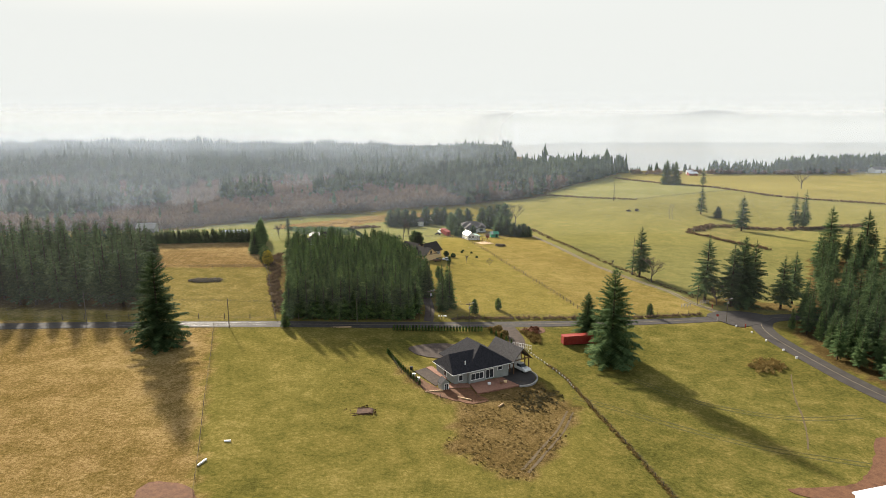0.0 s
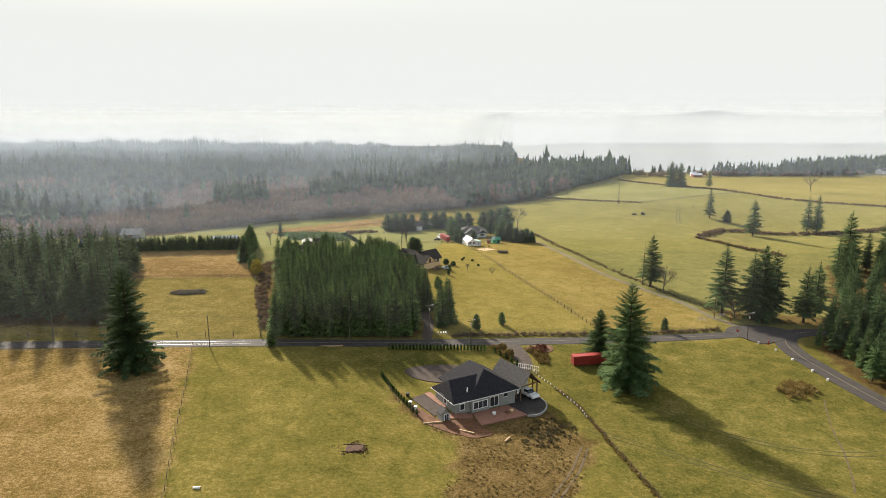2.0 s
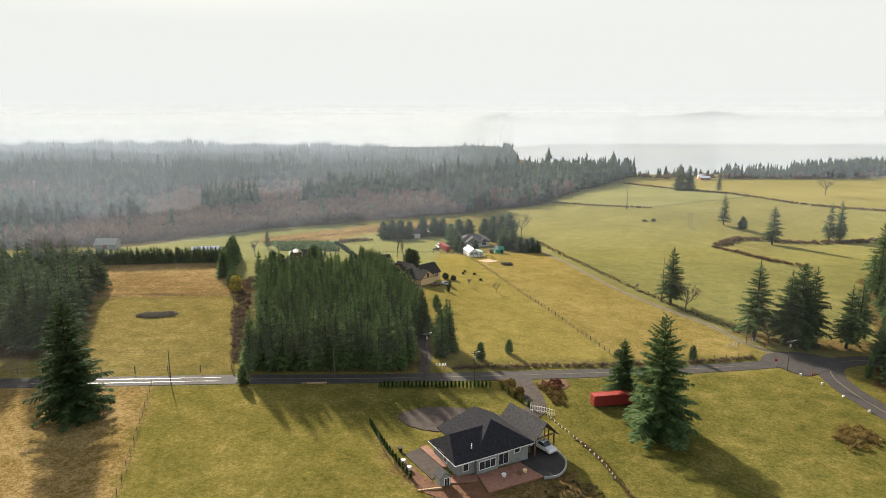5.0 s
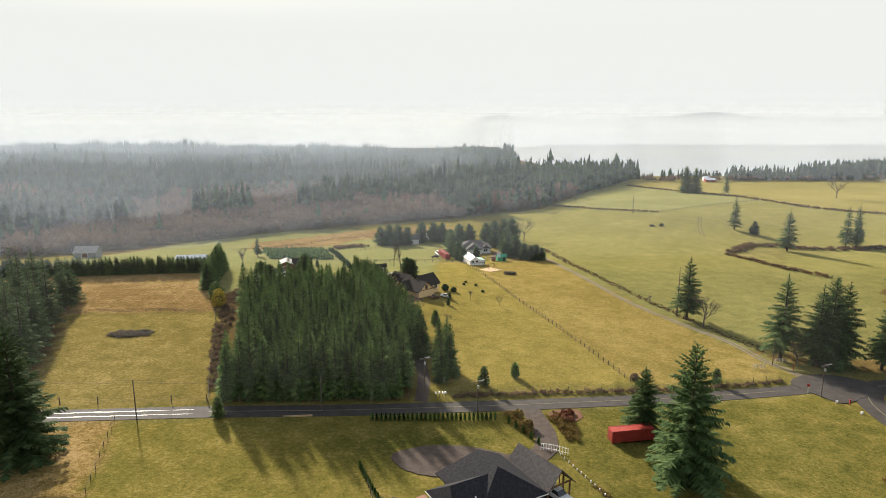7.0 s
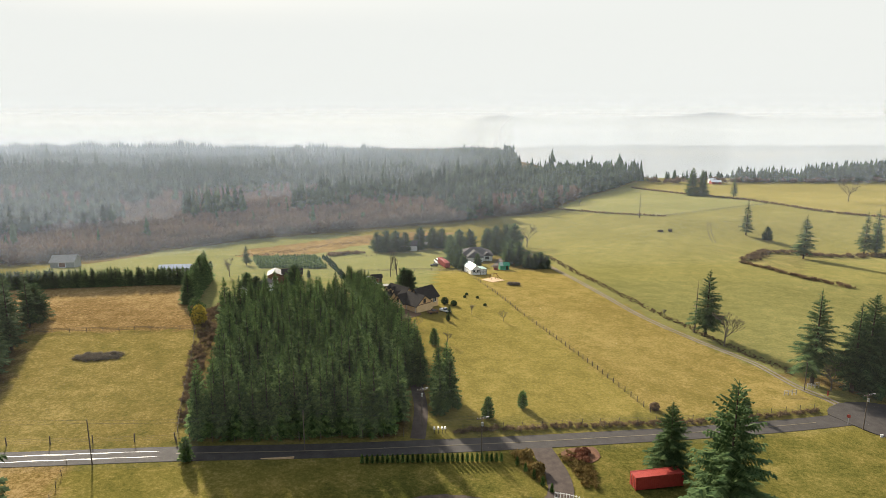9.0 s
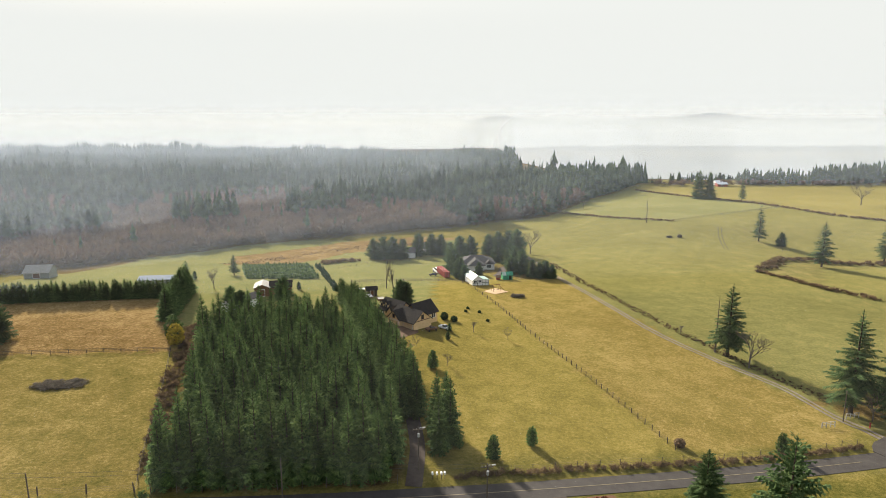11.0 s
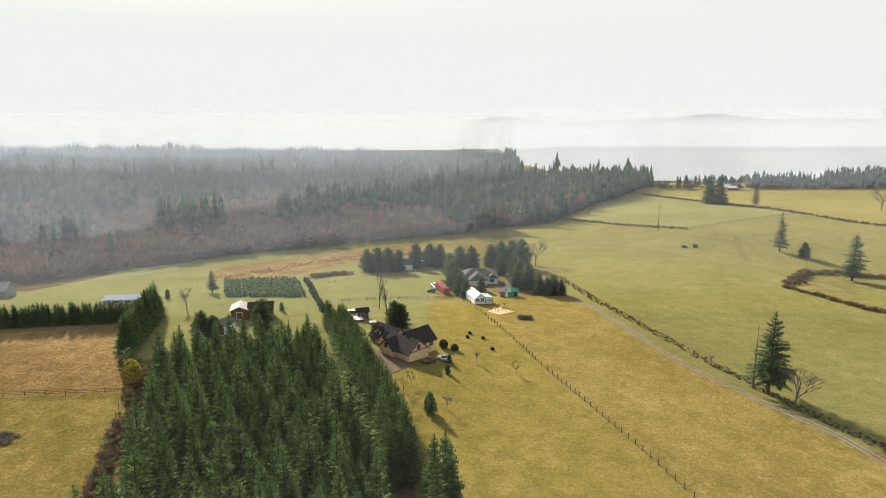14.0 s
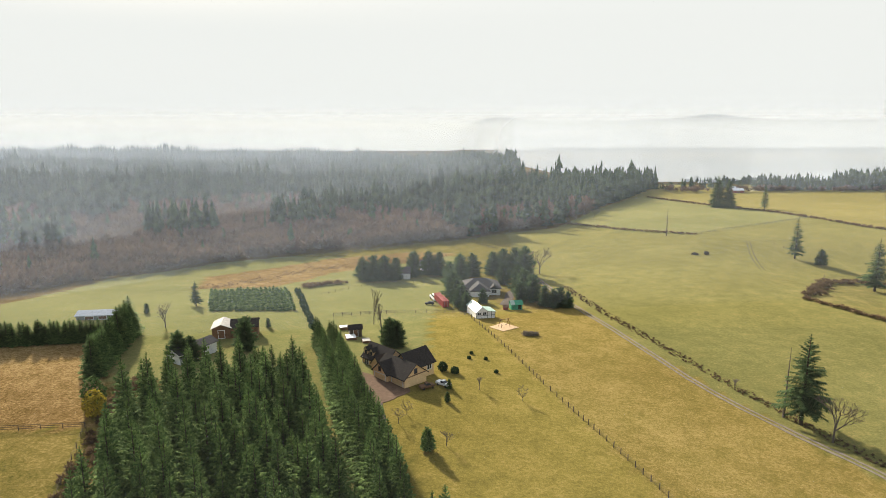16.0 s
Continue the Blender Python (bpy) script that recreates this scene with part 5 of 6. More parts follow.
# ---- the cream house ----
def cream_house():
    e = thing("house", -16.4, 277.0, -44, "cream house with steep black-brown shingle gables", "house", z=0.3)
    part("wall", gable_wall(bmesh.new(), 0.0, 10.6, 0, 7.4, -0.6, 2.7, 5.4), M_CREAM, e)
    part("roof", gable_roof(bmesh.new(), 0.0, 10.6, 0, 7.4, 2.8, 5.6, 0.45, 0.2), M_SHINGLE3, e)
    part("wall", gable_wall(bmesh.new(), 0.0, 5.2, -0.9, 4, -0.6, 2.7, 5.0, "y"), M_CREAM, e)
    part("roof", gable_roof(bmesh.new(), 0.0, 5.2, -0.9, 4.0, 2.8, 5.2, 0.4, 0.2, "y"), M_SHINGLE3, e)
    part("wall", gable_wall(bmesh.new(), 1.6, 8.4, 5.0, 12.4, -0.6, 3.5, 6.4, "y"), M_CREAM, e)
    part("roof", gable_roof(bmesh.new(), 1.6, 8.4, 4.4, 12.4, 3.6, 6.6, 0.45, 0.2, "y"), M_SHINGLE3, e)
    part("wall", gable_wall(bmesh.new(), -9.0, 0.2, 3, 9.6, -0.6, 2.7, 5.6), M_CREAM, e)
    part("roof", gable_roof(bmesh.new(), -9.0, 0.2, 3, 9.6, 2.8, 5.8, 0.4, 0.2), M_SHINGLE3, e)
    part("wall", gable_wall(bmesh.new(), -3.6, -0.2, 1.6, 4, -0.6, 2.7, 4.6, "y"), M_CREAM, e, "entry gable")
    part("roof", gable_roof(bmesh.new(), -3.6, -0.2, 1.6, 5.0, 2.8, 4.8, 0.35, 0.18, "y"), M_SHINGLE3, e)
    for x in (-8.2, -6.0):
        d = part("dormer", gable_wall(bmesh.new(), x - 0.7, x + 0.7, 3.6, 5.8, 2.9, 4.5, 5.2, "y"), M_CREAM, e)
        part("roof", gable_roof(bmesh.new(), x - 0.7, x + 0.7, 3.6, 5.8, 4.55, 5.3, 0.2, 0.12, "y"), M_SHINGLE3, d)
        part("pane", one_box(x - 0.4, x + 0.4, 3.54, 3.62, 3.4, 4.3), M_GLASS, d)
    opening(e, "garage_door", wall_place(2.6, -0.9, 0.0, 0), 4.0, 2.2, M_TRIM, M_CREAM, 1, "cream panelled garage door")
    opening(e, "garage_door", wall_place(8.0, 0, 0.0, 0), 4.0, 2.2, M_TRIM, M_CREAM, 1, "cream panelled garage door")
    opening(e, "window", wall_place(2.6, -0.9, 2.9, 0), 0.8, 1.1, M_WOOD, M_GLASS, 1)
    opening(e, "window", wall_place(10.6, 3.7, 3.1, 90), 0.9, 1.2, M_WOOD, M_GLASS, 1)
    opening(e, "window", wall_place(8.4, 10.6, 1.6, 90), 1.4, 1.3, M_TRIM, M_GLASS, 2)
    opening(e, "window", wall_place(-7.2, 3, 0.9, 0), 1.4, 1.3, M_TRIM, M_GLASS, 2)
    opening(e, "door", wall_place(-1.9, 1.6, 0, 0), 1.1, 2.1, M_TRIM, M_WOOD, 1)
    bm = bmesh.new()
    box(bm, 10.62, 10.7, 0.1, 7.3, 2.6, 2.85)
    part("trim_band", bm, M_WOOD, e, "brown trim band")
    bm = bmesh.new()
    for a, b in (((10.72, -0.4, 2.35), (10.72, 3.7, 5.35)), ((10.72, 7.8, 2.35), (10.72, 3.7, 5.35))):
        tube(bm, a, b, 0.14, 0.14, 4)
    part("bargeboard", bm, M_CREAM, e)
    part("porch_post", tube(bmesh.new(), (-8.7, 2.8, -0.4), (-8.7, 2.8, 2.6), 0.12, 0.12, 8), M_TRIM, e)


cream_house()
car("utility_trailer", -3.4, 270.6, 30, "brown flat trailer with tools beside the cream house", M_WOOD, True, 0.8)
car("pickup_truck", 0.6, 272.6, -40, "white and dark pickup beside the cream house", M_WHITE, True, 0.8)


# ---- white house, greenhouse shed, truck and play yard ----
def white_house():
    e = thing("house", 8.6, 372.5, 3, "white house with grey hip shingle roof among evergreens", "house", z=-5.9)
    part("wall", one_box(0, 16, 4, 16, -1.6, 2.6), M_WHITE, e)
    part("wall", one_box(3.6, 10.8, 0, 4, -1.4, 2.6), M_WHITE, e)
    part("roof", hip_roof(bmesh.new(), 0, 16, 4, 16, 2.6, 5.6, 6.4, 6.0, 0.6, 0.2), M_SHINGLE2, e)
    part("roof", hip_roof(bmesh.new(), 3.6, 10.8, 0, 12, 2.65, 4.9, 3.6, 2, 0.6, 0.2, "y"), M_SHINGLE2, e)
    part("roof", gable_roof(bmesh.new(), 11.4, 15.4, 3.4, 9, 2.6, 4.2, 0.4, 0.2, "y"), M_SHINGLE2, e)
    opening(e, "garage_door", wall_place(7.2, 0, -0.6, 0), 4.6, 2.2, M_TRIM, M_TRIM, 1, "white garage door")
    opening(e, "window", wall_place(13.4, 4, 0.6, 0), 2.0, 1.4, M_TRIM, M_GLASS, 2)
    opening(e, "window", wall_place(1.8, 4, 0.6, 0), 1.4, 1.4, M_TRIM, M_GLASS, 2)
    opening(e, "window", wall_place(0, 10, 0.6, 270), 1.8, 1.4, M_TRIM, M_GLASS, 2)


white_house()


def green_roof_shed():
    e = thing("greenhouse", 12.1, 334.8, 17, "white panelled greenhouse shed with pale green roof", "shed", z=-3.0)
    part("wall", gable_wall(bmesh.new(), 0, 4.2, 0, 9.6, -0.6, 2.6, 4.2, "y"), M_WHITE, e)
    part("roof", gable_roof(bmesh.new(), 0, 4.2, 0, 9.6, 2.7, 4.35, 0.25, 0.1, "y"), M_GREENROOF, e)
    part("wall", one_box(4.2, 7.0, 0.1, 5.5, -0.6, 2.3), M_WHITE, e, "white lean-to wall")
    part("roof", slab(bmesh.new(), [(4.2, -0.2, 2.75), (7.3, -0.2, 2.3), (7.3, 5.8, 2.3), (4.2, 5.8, 2.75)], 0.1), M_GREENROOF, e)
    bm = bmesh.new()
    for x in (0, 2.05, 4.1, 5.6, 6.9):
        box(bm, x, x + 0.12, -0.05, 0.0, -0.4, 2.4)
    box(bm, 0, 7.0, -0.06, -0.01, 1.1, 1.22)
    part("frame", bm, M_SHRUB, e, "dark green frame strips")
    opening(e, "window", wall_place(1.1, -0.02, 1.4, 0), 1.2, 0.9, M_TRIM, M_GLASS, 2)
    opening(e, "window", wall_place(3.1, -0.02, 1.4, 0), 1.2, 0.9, M_TRIM, M_GLASS, 2)


green_roof_shed()
container("box_trailer", 1.9, 350.8, 106.5, 12.0, "red steel box trailer parked on the pasture", M_RED)
car("lorry_cab", -2.4, 365.0, 106, "white lorry cab at the end of the red trailer", M_WHITE, False, 1.35)
car("parked_car", -4.2, 355.2, 175, "small dark boat-shaped car on the pasture", M_RUBBER, False, 0.7)


def green_shed():
    e = thing("shed", 25.9, 350.2, 10, "small bright green shed with pale roof", "shed")
    part("wall", gable_wall(bmesh.new(), 0, 4.2, 0, 3.0, -0.4, 2.0, 3.0), M_TARP, e)
    bm = bmesh.new()
    slab(bm, [(-0.2, -0.3, 1.9), (1.4, -0.3, 1.9), (1.4, 1.5, 3.15), (-0.2, 1.5, 3.15)], 0.1)
    part("roof", bm, M_GREENROOF, e)
    bm = bmesh.new()
    slab(bm, [(1.4, -0.3, 1.9), (4.5, -0.3, 1.9), (4.5, 1.5, 3.15), (1.4, 1.5, 3.15)], 0.1)
    slab(bm, [(-0.2, 1.5, 3.15), (4.5, 1.5, 3.15), (4.5, 3.3, 1.9), (-0.2, 3.3, 1.9)], 0.1)
    part("roof", bm, M_TARP, e)
    part("door", one_box(2.6, 3.7, -0.06, 0.02, 0, 1.7), M_SHRUB, e)
    e = thing("bench", 23.8, 350.4, 0, "brown wooden play cabin beside the green shed", "cabin")
    part("wall", gable_wall(bmesh.new(), -0.9, 0.9, -0.8, 0.8, -0.2, 1.2, 1.8), M_BARNRED, e)
    part("roof", gable_roof(bmesh.new(), -0.9, 0.9, -0.8, 0.8, 1.25, 1.9, 0.2, 0.08), M_WOOD, e)


green_shed()
pad("ground", [(15.8, 324.0), (19.9, 319.6), (25.6, 325.0), (21.0, 330.6)], 0.12, M_SAND, "square bed of pale wood chips", "play area", 0.4)


def swing():
    e = thing("swing_set", 20.8, 325.3, 25, "brown timber swing set on wood chips", "swing set", z=gz(20.8, 325.3) + 0.12)
    for x in (-1.6, 1.6):
        for y in (-1.1, 1.1):
            part("leg", tube(bmesh.new(), (x, y, -0.1), (x * 0.92, 0, 2.5), 0.09, 0.08, 5), M_WOOD, e)
    part("beam", tube(bmesh.new(), (-1.9, 0, 2.5), (1.9, 0, 2.5), 0.1, 0.1, 6), M_WOOD, e)
    for x in (-0.7, 0.6):
        s = part("seat", one_box(x - 0.25, x + 0.25, -0.12, 0.12, 0.5, 0.56), M_RUBBER, e)
        for dx in (-0.22, 0.22):
            part("rope", tube(bmesh.new(), (x + dx, 0, 0.55), (x + dx, 0, 2.45), 0.02, 0.02, 3), M_STEEL, s)
    part("slide", slab(bmesh.new(), [(1.9, -0.3, 1.6), (3.6, -0.3, 0.1), (3.6, 0.3, 0.1), (1.9, 0.3, 1.6)], 0.08), M_WOOD, e)


swing()


# ---- outbuildings on the lawns and beyond ----
def simple_shed(name, x, y, rz, lx, ly, h, zr, label, wall, roof, along="x", doors=1):
    e = thing(name, x, y, rz, label, "shed" if lx < 14 else "barn")
    part("wall", gable_wall(bmesh.new(), 0, lx, 0, ly, -1.0, h, zr, along), wall, e)
    part("roof", gable_roof(bmesh.new(), 0, lx, 0, ly, h + 0.08, zr + 0.12, 0.4, 0.12, along), roof, e)
    for k in range(doors):
        xx = lx * (k + 1) / (doors + 1)
        opening(e, "door", wall_place(xx, 0, 0, 0), min(2.4, lx / 3), min(2.2, h - 0.4), M_TRIM, M_WOOD, 1)
    return e


simple_shed("shed", -64.8, 297.8, 12, 5.0, 7.0, 3.0, 4.0, "open shed with pale metal roof", M_WOOD, M_CONC, "y")
simple_shed("shed", -59.8, 299.2, 12, 7.2, 6.4, 3.2, 4.6, "brown shed with dark roof", M_WOOD, M_SHINGLE3)
simple_shed("mobile_home", -65.5, 277, 62, 12.0, 5.0, 2.8, 3.8, "pale mobile home with grey roof behind conifers", M_WHITE, M_SHINGLE2)
simple_shed("barn", -112.5, 314.0, 8, 11.5, 6.0, 1.3, 2.1, "long low barn with blue-grey metal roof", M_GREYWALL, M_BLUEGREY, "x", 2)
simple_shed("house", -160, 322, 8, 9, 7.0, 2.2, 4.4, "distant house with pale grey roof behind the hedge", M_GREYWALL, M_CONC, "x", 1)
simple_shed("barn", 70.0, 69.4, 3, 15.5, 26, 4.6, 6.0, "barn with broad white metal roof", M_WHITE, M_ROOFWHITE, "y", 1)
simple_shed("barn", 280, 730, 0, 10, 7, 2.6, 4.2, "distant red barn with pale roof", M_BARNRED, M_ROOFWHITE)
simple_shed("shed", 283, 742, 0, 7, 6, 3.6, 5.0, "distant pale shed behind the red barn", M_WHITE, M_ROOFWHITE)
simple_shed("house", 520, 770, 10, 18, 11, 4, 7, "distant pale farmhouse by the tree belt", M_WHITE, M_SHINGLE2)
simple_shed("barn", 390, 752, 4, 26, 9, 3.0, 4.2, "distant low brown barn", M_WOOD, M_SHINGLE3)
simple_shed("house", -24.5, 414, 0, 10, 8, 3, 5, "pale house half hidden by evergreens", M_WHITE, M_SHINGLE2)
simple_shed("house", -9.5, 433, 10, 9, 8, 3, 5, "pale house half hidden by evergreens", M_WHITE, M_SHINGLE2)
barrel = thing("barrel", 68.6, 95.5, 0, "blue plastic barrel at the barn corner", "barrel")
M_BLUE = surface("blue_plastic", (0.01, 0.03, 0.22), (0.02, 0.05, 0.32), 2, 0.5)
part("body", tube(bmesh.new(), (0, 0, -0.1), (0, 0, 1.1), 0.45, 0.45, 12), M_BLUE, barrel)
part("lid", tube(bmesh.new(), (0, 0, 1.1), (0, 0, 1.16), 0.4, 0.38, 12), M_BLUE, barrel)
# garden beds and a shed behind the cream house
for x, y, w, d, h, mat, lab in ((-27.5, 302, 3.0, 4.0, 0.5, M_WHITE, "pale covered garden bed"), (-22.5, 300, 2.4, 3.0, 0.5, M_CONC, "pale paved garden corner"), (-31, 312, 2.6, 2.2, 0.8, M_WHITE, "white crate on the lawn")):
    e = thing("garden_bed", x, y, 15, lab, "garden bed")
    part("frame", one_box(0, w, 0, d, -0.3, h), M_WOOD, e)
    part("cover", one_box(0.1, w - 0.1, 0.1, d - 0.1, h, h + 0.08), mat, e)
simple_shed("shed", -27.0, 305.5, 15, 3.6, 3.0, 2.4, 3.2, "small dark garden shed behind the cream house", M_POST, M_SHINGLE3)


# ---- fences ----
POST_ME = {}


def fence(line, step, h, label, wires=(0.4, 0.8, 1.15), post=M_POST, r=0.07, rail=M_POST, rail_r=0.014, start=True):
    e = new("fence")
    e.empty_display_size = 0.2
    tagged(e, label, "fence")
    key = (h, r, post.name)
    if key not in POST_ME:
        bm = tube(bmesh.new(), (0, 0, -0.4), (0, 0, h), r, r * 0.9, 6)
        m = bpy.data.meshes.new("post")
        bm.to_mesh(m)
        bm.free()
        m.materials.append(post)
        POST_ME[key] = m
    L = smooth_line(line, step)
    rng = random.Random(len(L))
    base = Vector((L[0].x, L[0].y, gz(L[0].x, L[0].y)))
    e.location = base
    for p in L:
        o = new("post", POST_ME[key])
        o.parent = e
        o.location = Vector((p.x, p.y, gz(p.x, p.y))) - base
        o.rotation_euler = (rng.uniform(-0.05, 0.05), rng.uniform(-0.05, 0.05), rng.uniform(0, 3))
    for w in wires:
        bm = bmesh.new()
        for a, b in zip(L, L[1:]):
            tube(bm, Vector((a.x, a.y, gz(a.x, a.y) + w)) - base, Vector((b.x, b.y, gz(b.x, b.y) + w)) - base, rail_r, rail_r, 3)
            if rail_r >= 0.03:
                part("rail", bm, rail, e)
                bm = bmesh.new()
        if rail_r < 0.03:
            tagged(part("wire", bm, rail, e), kind="stuff")
        else:
            bm.free()
    return e


fence([(10.6, 334), (26, 277), (34, 251.5), (40.8, 229), (47.2, 205)], 2.6, 1.35, "long line of weathered posts across the gold pasture", r=0.10)
fence([(-36, 330), (-16, 338), (4, 341.5), (10.6, 336)], 3.0, 1.3, "weathered rail fence behind the pasture", r=0.1, rail=M_POST, rail_r=0.05)
fence(FENCE_L[:5], 3.6, 1.15, "old wire fence with leaning posts between the fields", r=0.06)
fence([(-50.5, 180.8), (-56, 197), (-63, 220), (-71, 243.6)], 4.0, 1.25, "wire fence along the bramble strip", r=0.08)
fence([(-71, 243.6), (-95, 239.5), (-121, 235)], 4.0, 1.25, "dark field fence across the tan meadow", rail=M_POST, rail_r=0.045)
fence([(-110, 173.5), (-80, 177.2), (-51, 181.5)], 6.0, 1.7, "roadside wire fence with stout posts", r=0.12)
fence([(-48, 181), (-28, 184), (-8, 187.5)], 3.4, 1.9, "tall wire fence before the plantation", r=0.07)
fence([(4, 191.8), (30, 197.4), (60, 203), (88, 210.5)], 4.0, 1.3, "wire fence in the roadside hedge", r=0.07)
fence([(22, 168.4), (24.2, 163), (26.4, 158), (30, 148.6), (31, 143)], 1.3, 0.45, "dotted line of short white posts down the slope", r=0.12, post=M_WHITE, wires=(0.2,), rail=M_POST, rail_r=0.04)
fence([(31.4, 141), (33.9, 129.2), (37, 114), (39.7, 99.3), (43, 84)], 2.6, 0.9, "old brown fence in a grassy ditch", r=0.07)
strip_brush("ditch_grass", [(27, 157), (30.4, 148), (33.9, 129.2), (37, 114), (39.7, 99.3), (43, 84)], 0.5, 0.5, 0.35, BT, M_DRYGRASS, "dry grass growing in the ditch line", "dry grass", RF, 1.4)
fence([(19, 168.6), (21.5, 168.2), (24, 167)], 0.5, 1.6, "white slatted gate fence by the drive", r=0.06, post=M_WHITE, wires=(0.5, 1.4), rail=M_WHITE, rail_r=0.05)
fence([(-14.6, 157.6), (-11.5, 148), (-9.2, 143.4), (-5.2, 137.2), (0.4, 132)], 1.6, 0.9, "low mesh fence round the house yard", r=0.05)
fence([(140, 362), (172, 402), (186, 432), (180, 470)], 6, 1.2, "field fence beside the swale", r=0.08)
fence([(146, 485), (190, 512), (248, 546)], 6, 1.2, "fence between the far fields", r=0.09, rail=M_POST, rail_r=0.05)
fence([(-48, 372), (-30, 400), (-8, 405)], 4, 1.2, "fence at the back of the pasture", r=0.08)
# row of young conifers behind the roadside verge
for k in range(34):
    t = k / 33
    x, y = -15 + 30.5 * t, 176.9 + 4.0 * t
    if t > 0.86:
        x, y = 13 + (t - 0.86) * 42, 180.6 - (t - 0.86) * 70
    place(SMALLC[k % 2], x, y, 0.30, R.uniform(0, 360), "narrow young hedge conifer", "young hedge conifers", sz=0.42)
for k in range(16):
    t = k / 15
    x, y = -15.2 + 6.2 * t + 3 * t * t, 158.6 - 16 * t - 3 * t * t
    place(SMALLC[k % 2], x, y, 0.27, R.uniform(0, 360), "young hedge conifer round the yard", "yard hedge conifers", sz=0.34)


# ---- poles, gates, mailboxes ----
def utility_pole(x, y, h, label, lamp=False, arm=True, rz=10):
    e = thing("utility_pole", x, y, rz, label, "utility pole")
    part("pole", tube(bmesh.new(), (0, 0, -0.5), (0, 0, h), 0.13, 0.09, 8), M_POST, e)
    if arm:
        part("crossarm", one_box(-1.0, 1.0, -0.07, 0.07, h - 0.7, h - 0.55), M_POST, e)
        for xx in (-0.9, -0.3, 0.3, 0.9):
            part("insulator", tube(bmesh.new(), (xx, 0, h - 0.55), (xx, 0, h - 0.35), 0.05, 0.04, 6), M_CONC, e)
    if lamp:
        part("transformer", tube(bmesh.new(), (0, -0.3, h - 1.9), (0, -0.3, h - 1.2), 0.22, 0.22, 10), M_STEEL, e)
        a = part("lamp_arm", tube(bmesh.new(), (0, 0, h - 0.3), (0.9, -0.6, h), 0.04, 0.04, 6), M_STEEL, e)
        part("lamp_head", one_box(0.7, 1.2, -0.75, -0.5, h - 0.05, h + 0.1), M_CONC, a)
    return e


for x, y, h, lamp, lab in ((7.2, 181.3, 8.6, True, "wooden utility pole with lamp and transformer"), (-4.5, 192.2, 8.8, True, "wooden utility pole at the drive entrance"), (-61.6, 172, 8.6, False, "bare wooden utility pole beside the wet road"),
                           (-102.4, 172.3, 8.6, False, "wooden utility pole in the wood's shade"), (93.0, 200.3, 8.8, True, "wooden utility pole at the junction"), (-26.2, 180.2, 8.2, False, "wooden utility pole before the plantation"), (91.5, 221, 7.5, False, "wooden pole beside the gravel lane")):
    utility_pole(x, y, h, lab, lamp, lamp)
lines = thing("overhead_line", -61.6, 172, 0, "thin dark overhead wires between the poles", "wire", z=0.0)
org = Vector((-61.6, 172, 0))
for a, b in (((-102.4, 172.3, 5.0), (-61.6, 172, 3.5)), ((-61.6, 172, 3.5), (-26.2, 180.2, 1.6)), ((-26.2, 180.2, 1.6), (7.2, 181.3, -0.4)), ((93, 200.3, -4.7), (118, 176, -5.4)), ((93, 200.3, -4.7), (91.5, 221, -5.6))):
    for off in (-0.6, 0.6):
        pts = []
        for k in range(11):
            t = k / 10
            pts.append(Vector(a).lerp(Vector(b), t) + Vector((0, off, 8.2 - 3.2 * t * (1 - t))) - org)
        bm = bmesh.new()
        for p, q in zip(pts, pts[1:]):
            tube(bm, p, q, 0.018, 0.018, 3)
        tagged(part("wire", bm, M_RUBBER, lines), kind="stuff")

for k, (dx, dy) in enumerate(((-1.2, 0.1), (-0.4, 0.2), (0.4, 0.3), (1.0, 0.5))):
    e = thing("mailbox", -0.7 + dx, 189.6 + dy, 10, "white roadside mailbox on a post", "mailbox", "roadside mailboxes")
    part("post", one_box(-0.06, 0.06, -0.06, 0.06, -0.3, 1.0), M_POST, e)
    bm = one_box(-0.18, 0.18, -0.28, 0.28, 1.0, 1.25)
    tube(bm, (0, -0.28, 1.25), (0, 0.28, 1.25), 0.18, 0.18, 10)
    part("box", bm, M_WHITE, e)


def farm_gate(x, y, rz, w):
    e = thing("gate", x, y, rz, "white-painted wooden gate panel by the lane", "gate", "lane gates")
    for k in range(4):
        part("post", one_box(w * k / 3 - 0.08, w * k / 3 + 0.08, -0.08, 0.08, -0.3, 1.25), M_CONC, e)
    for z in (0.45, 0.85, 1.2):
        part("rail", one_box(0, w, -0.03, 0.03, z, z + 0.07), M_CONC, e)


farm_gate(84.6, 217.6, 12, 3.4)
farm_gate(93.2, 222.6, 12, 3.4)
e = thing("stop_sign", 91.0, 202.6, -25, "red road sign plate on a steel post", "road sign")
part("post", tube(bmesh.new(), (0, 0, -0.3), (0, 0, 2.4), 0.04, 0.04, 6), M_STEEL, e)
part("plate", tube(bmesh.new(), (0, -0.06, 2.1), (0, -0.03, 2.1), 0.45, 0.45, 8), M_RED, e)
for x, y, lab in ((97.6, 196.4, "red marker post at the bend"), (95.8, 218.2, "red utility box by the lane")):
    e = thing("marker_post", x, y, 0, lab, "marker")
    part("post", one_box(-0.12, 0.12, -0.1, 0.1, -0.2, 1.1), M_RED, e)
    part("cap", one_box(-0.2, 0.2, -0.16, 0.16, 1.1, 1.3), M_RED, e)
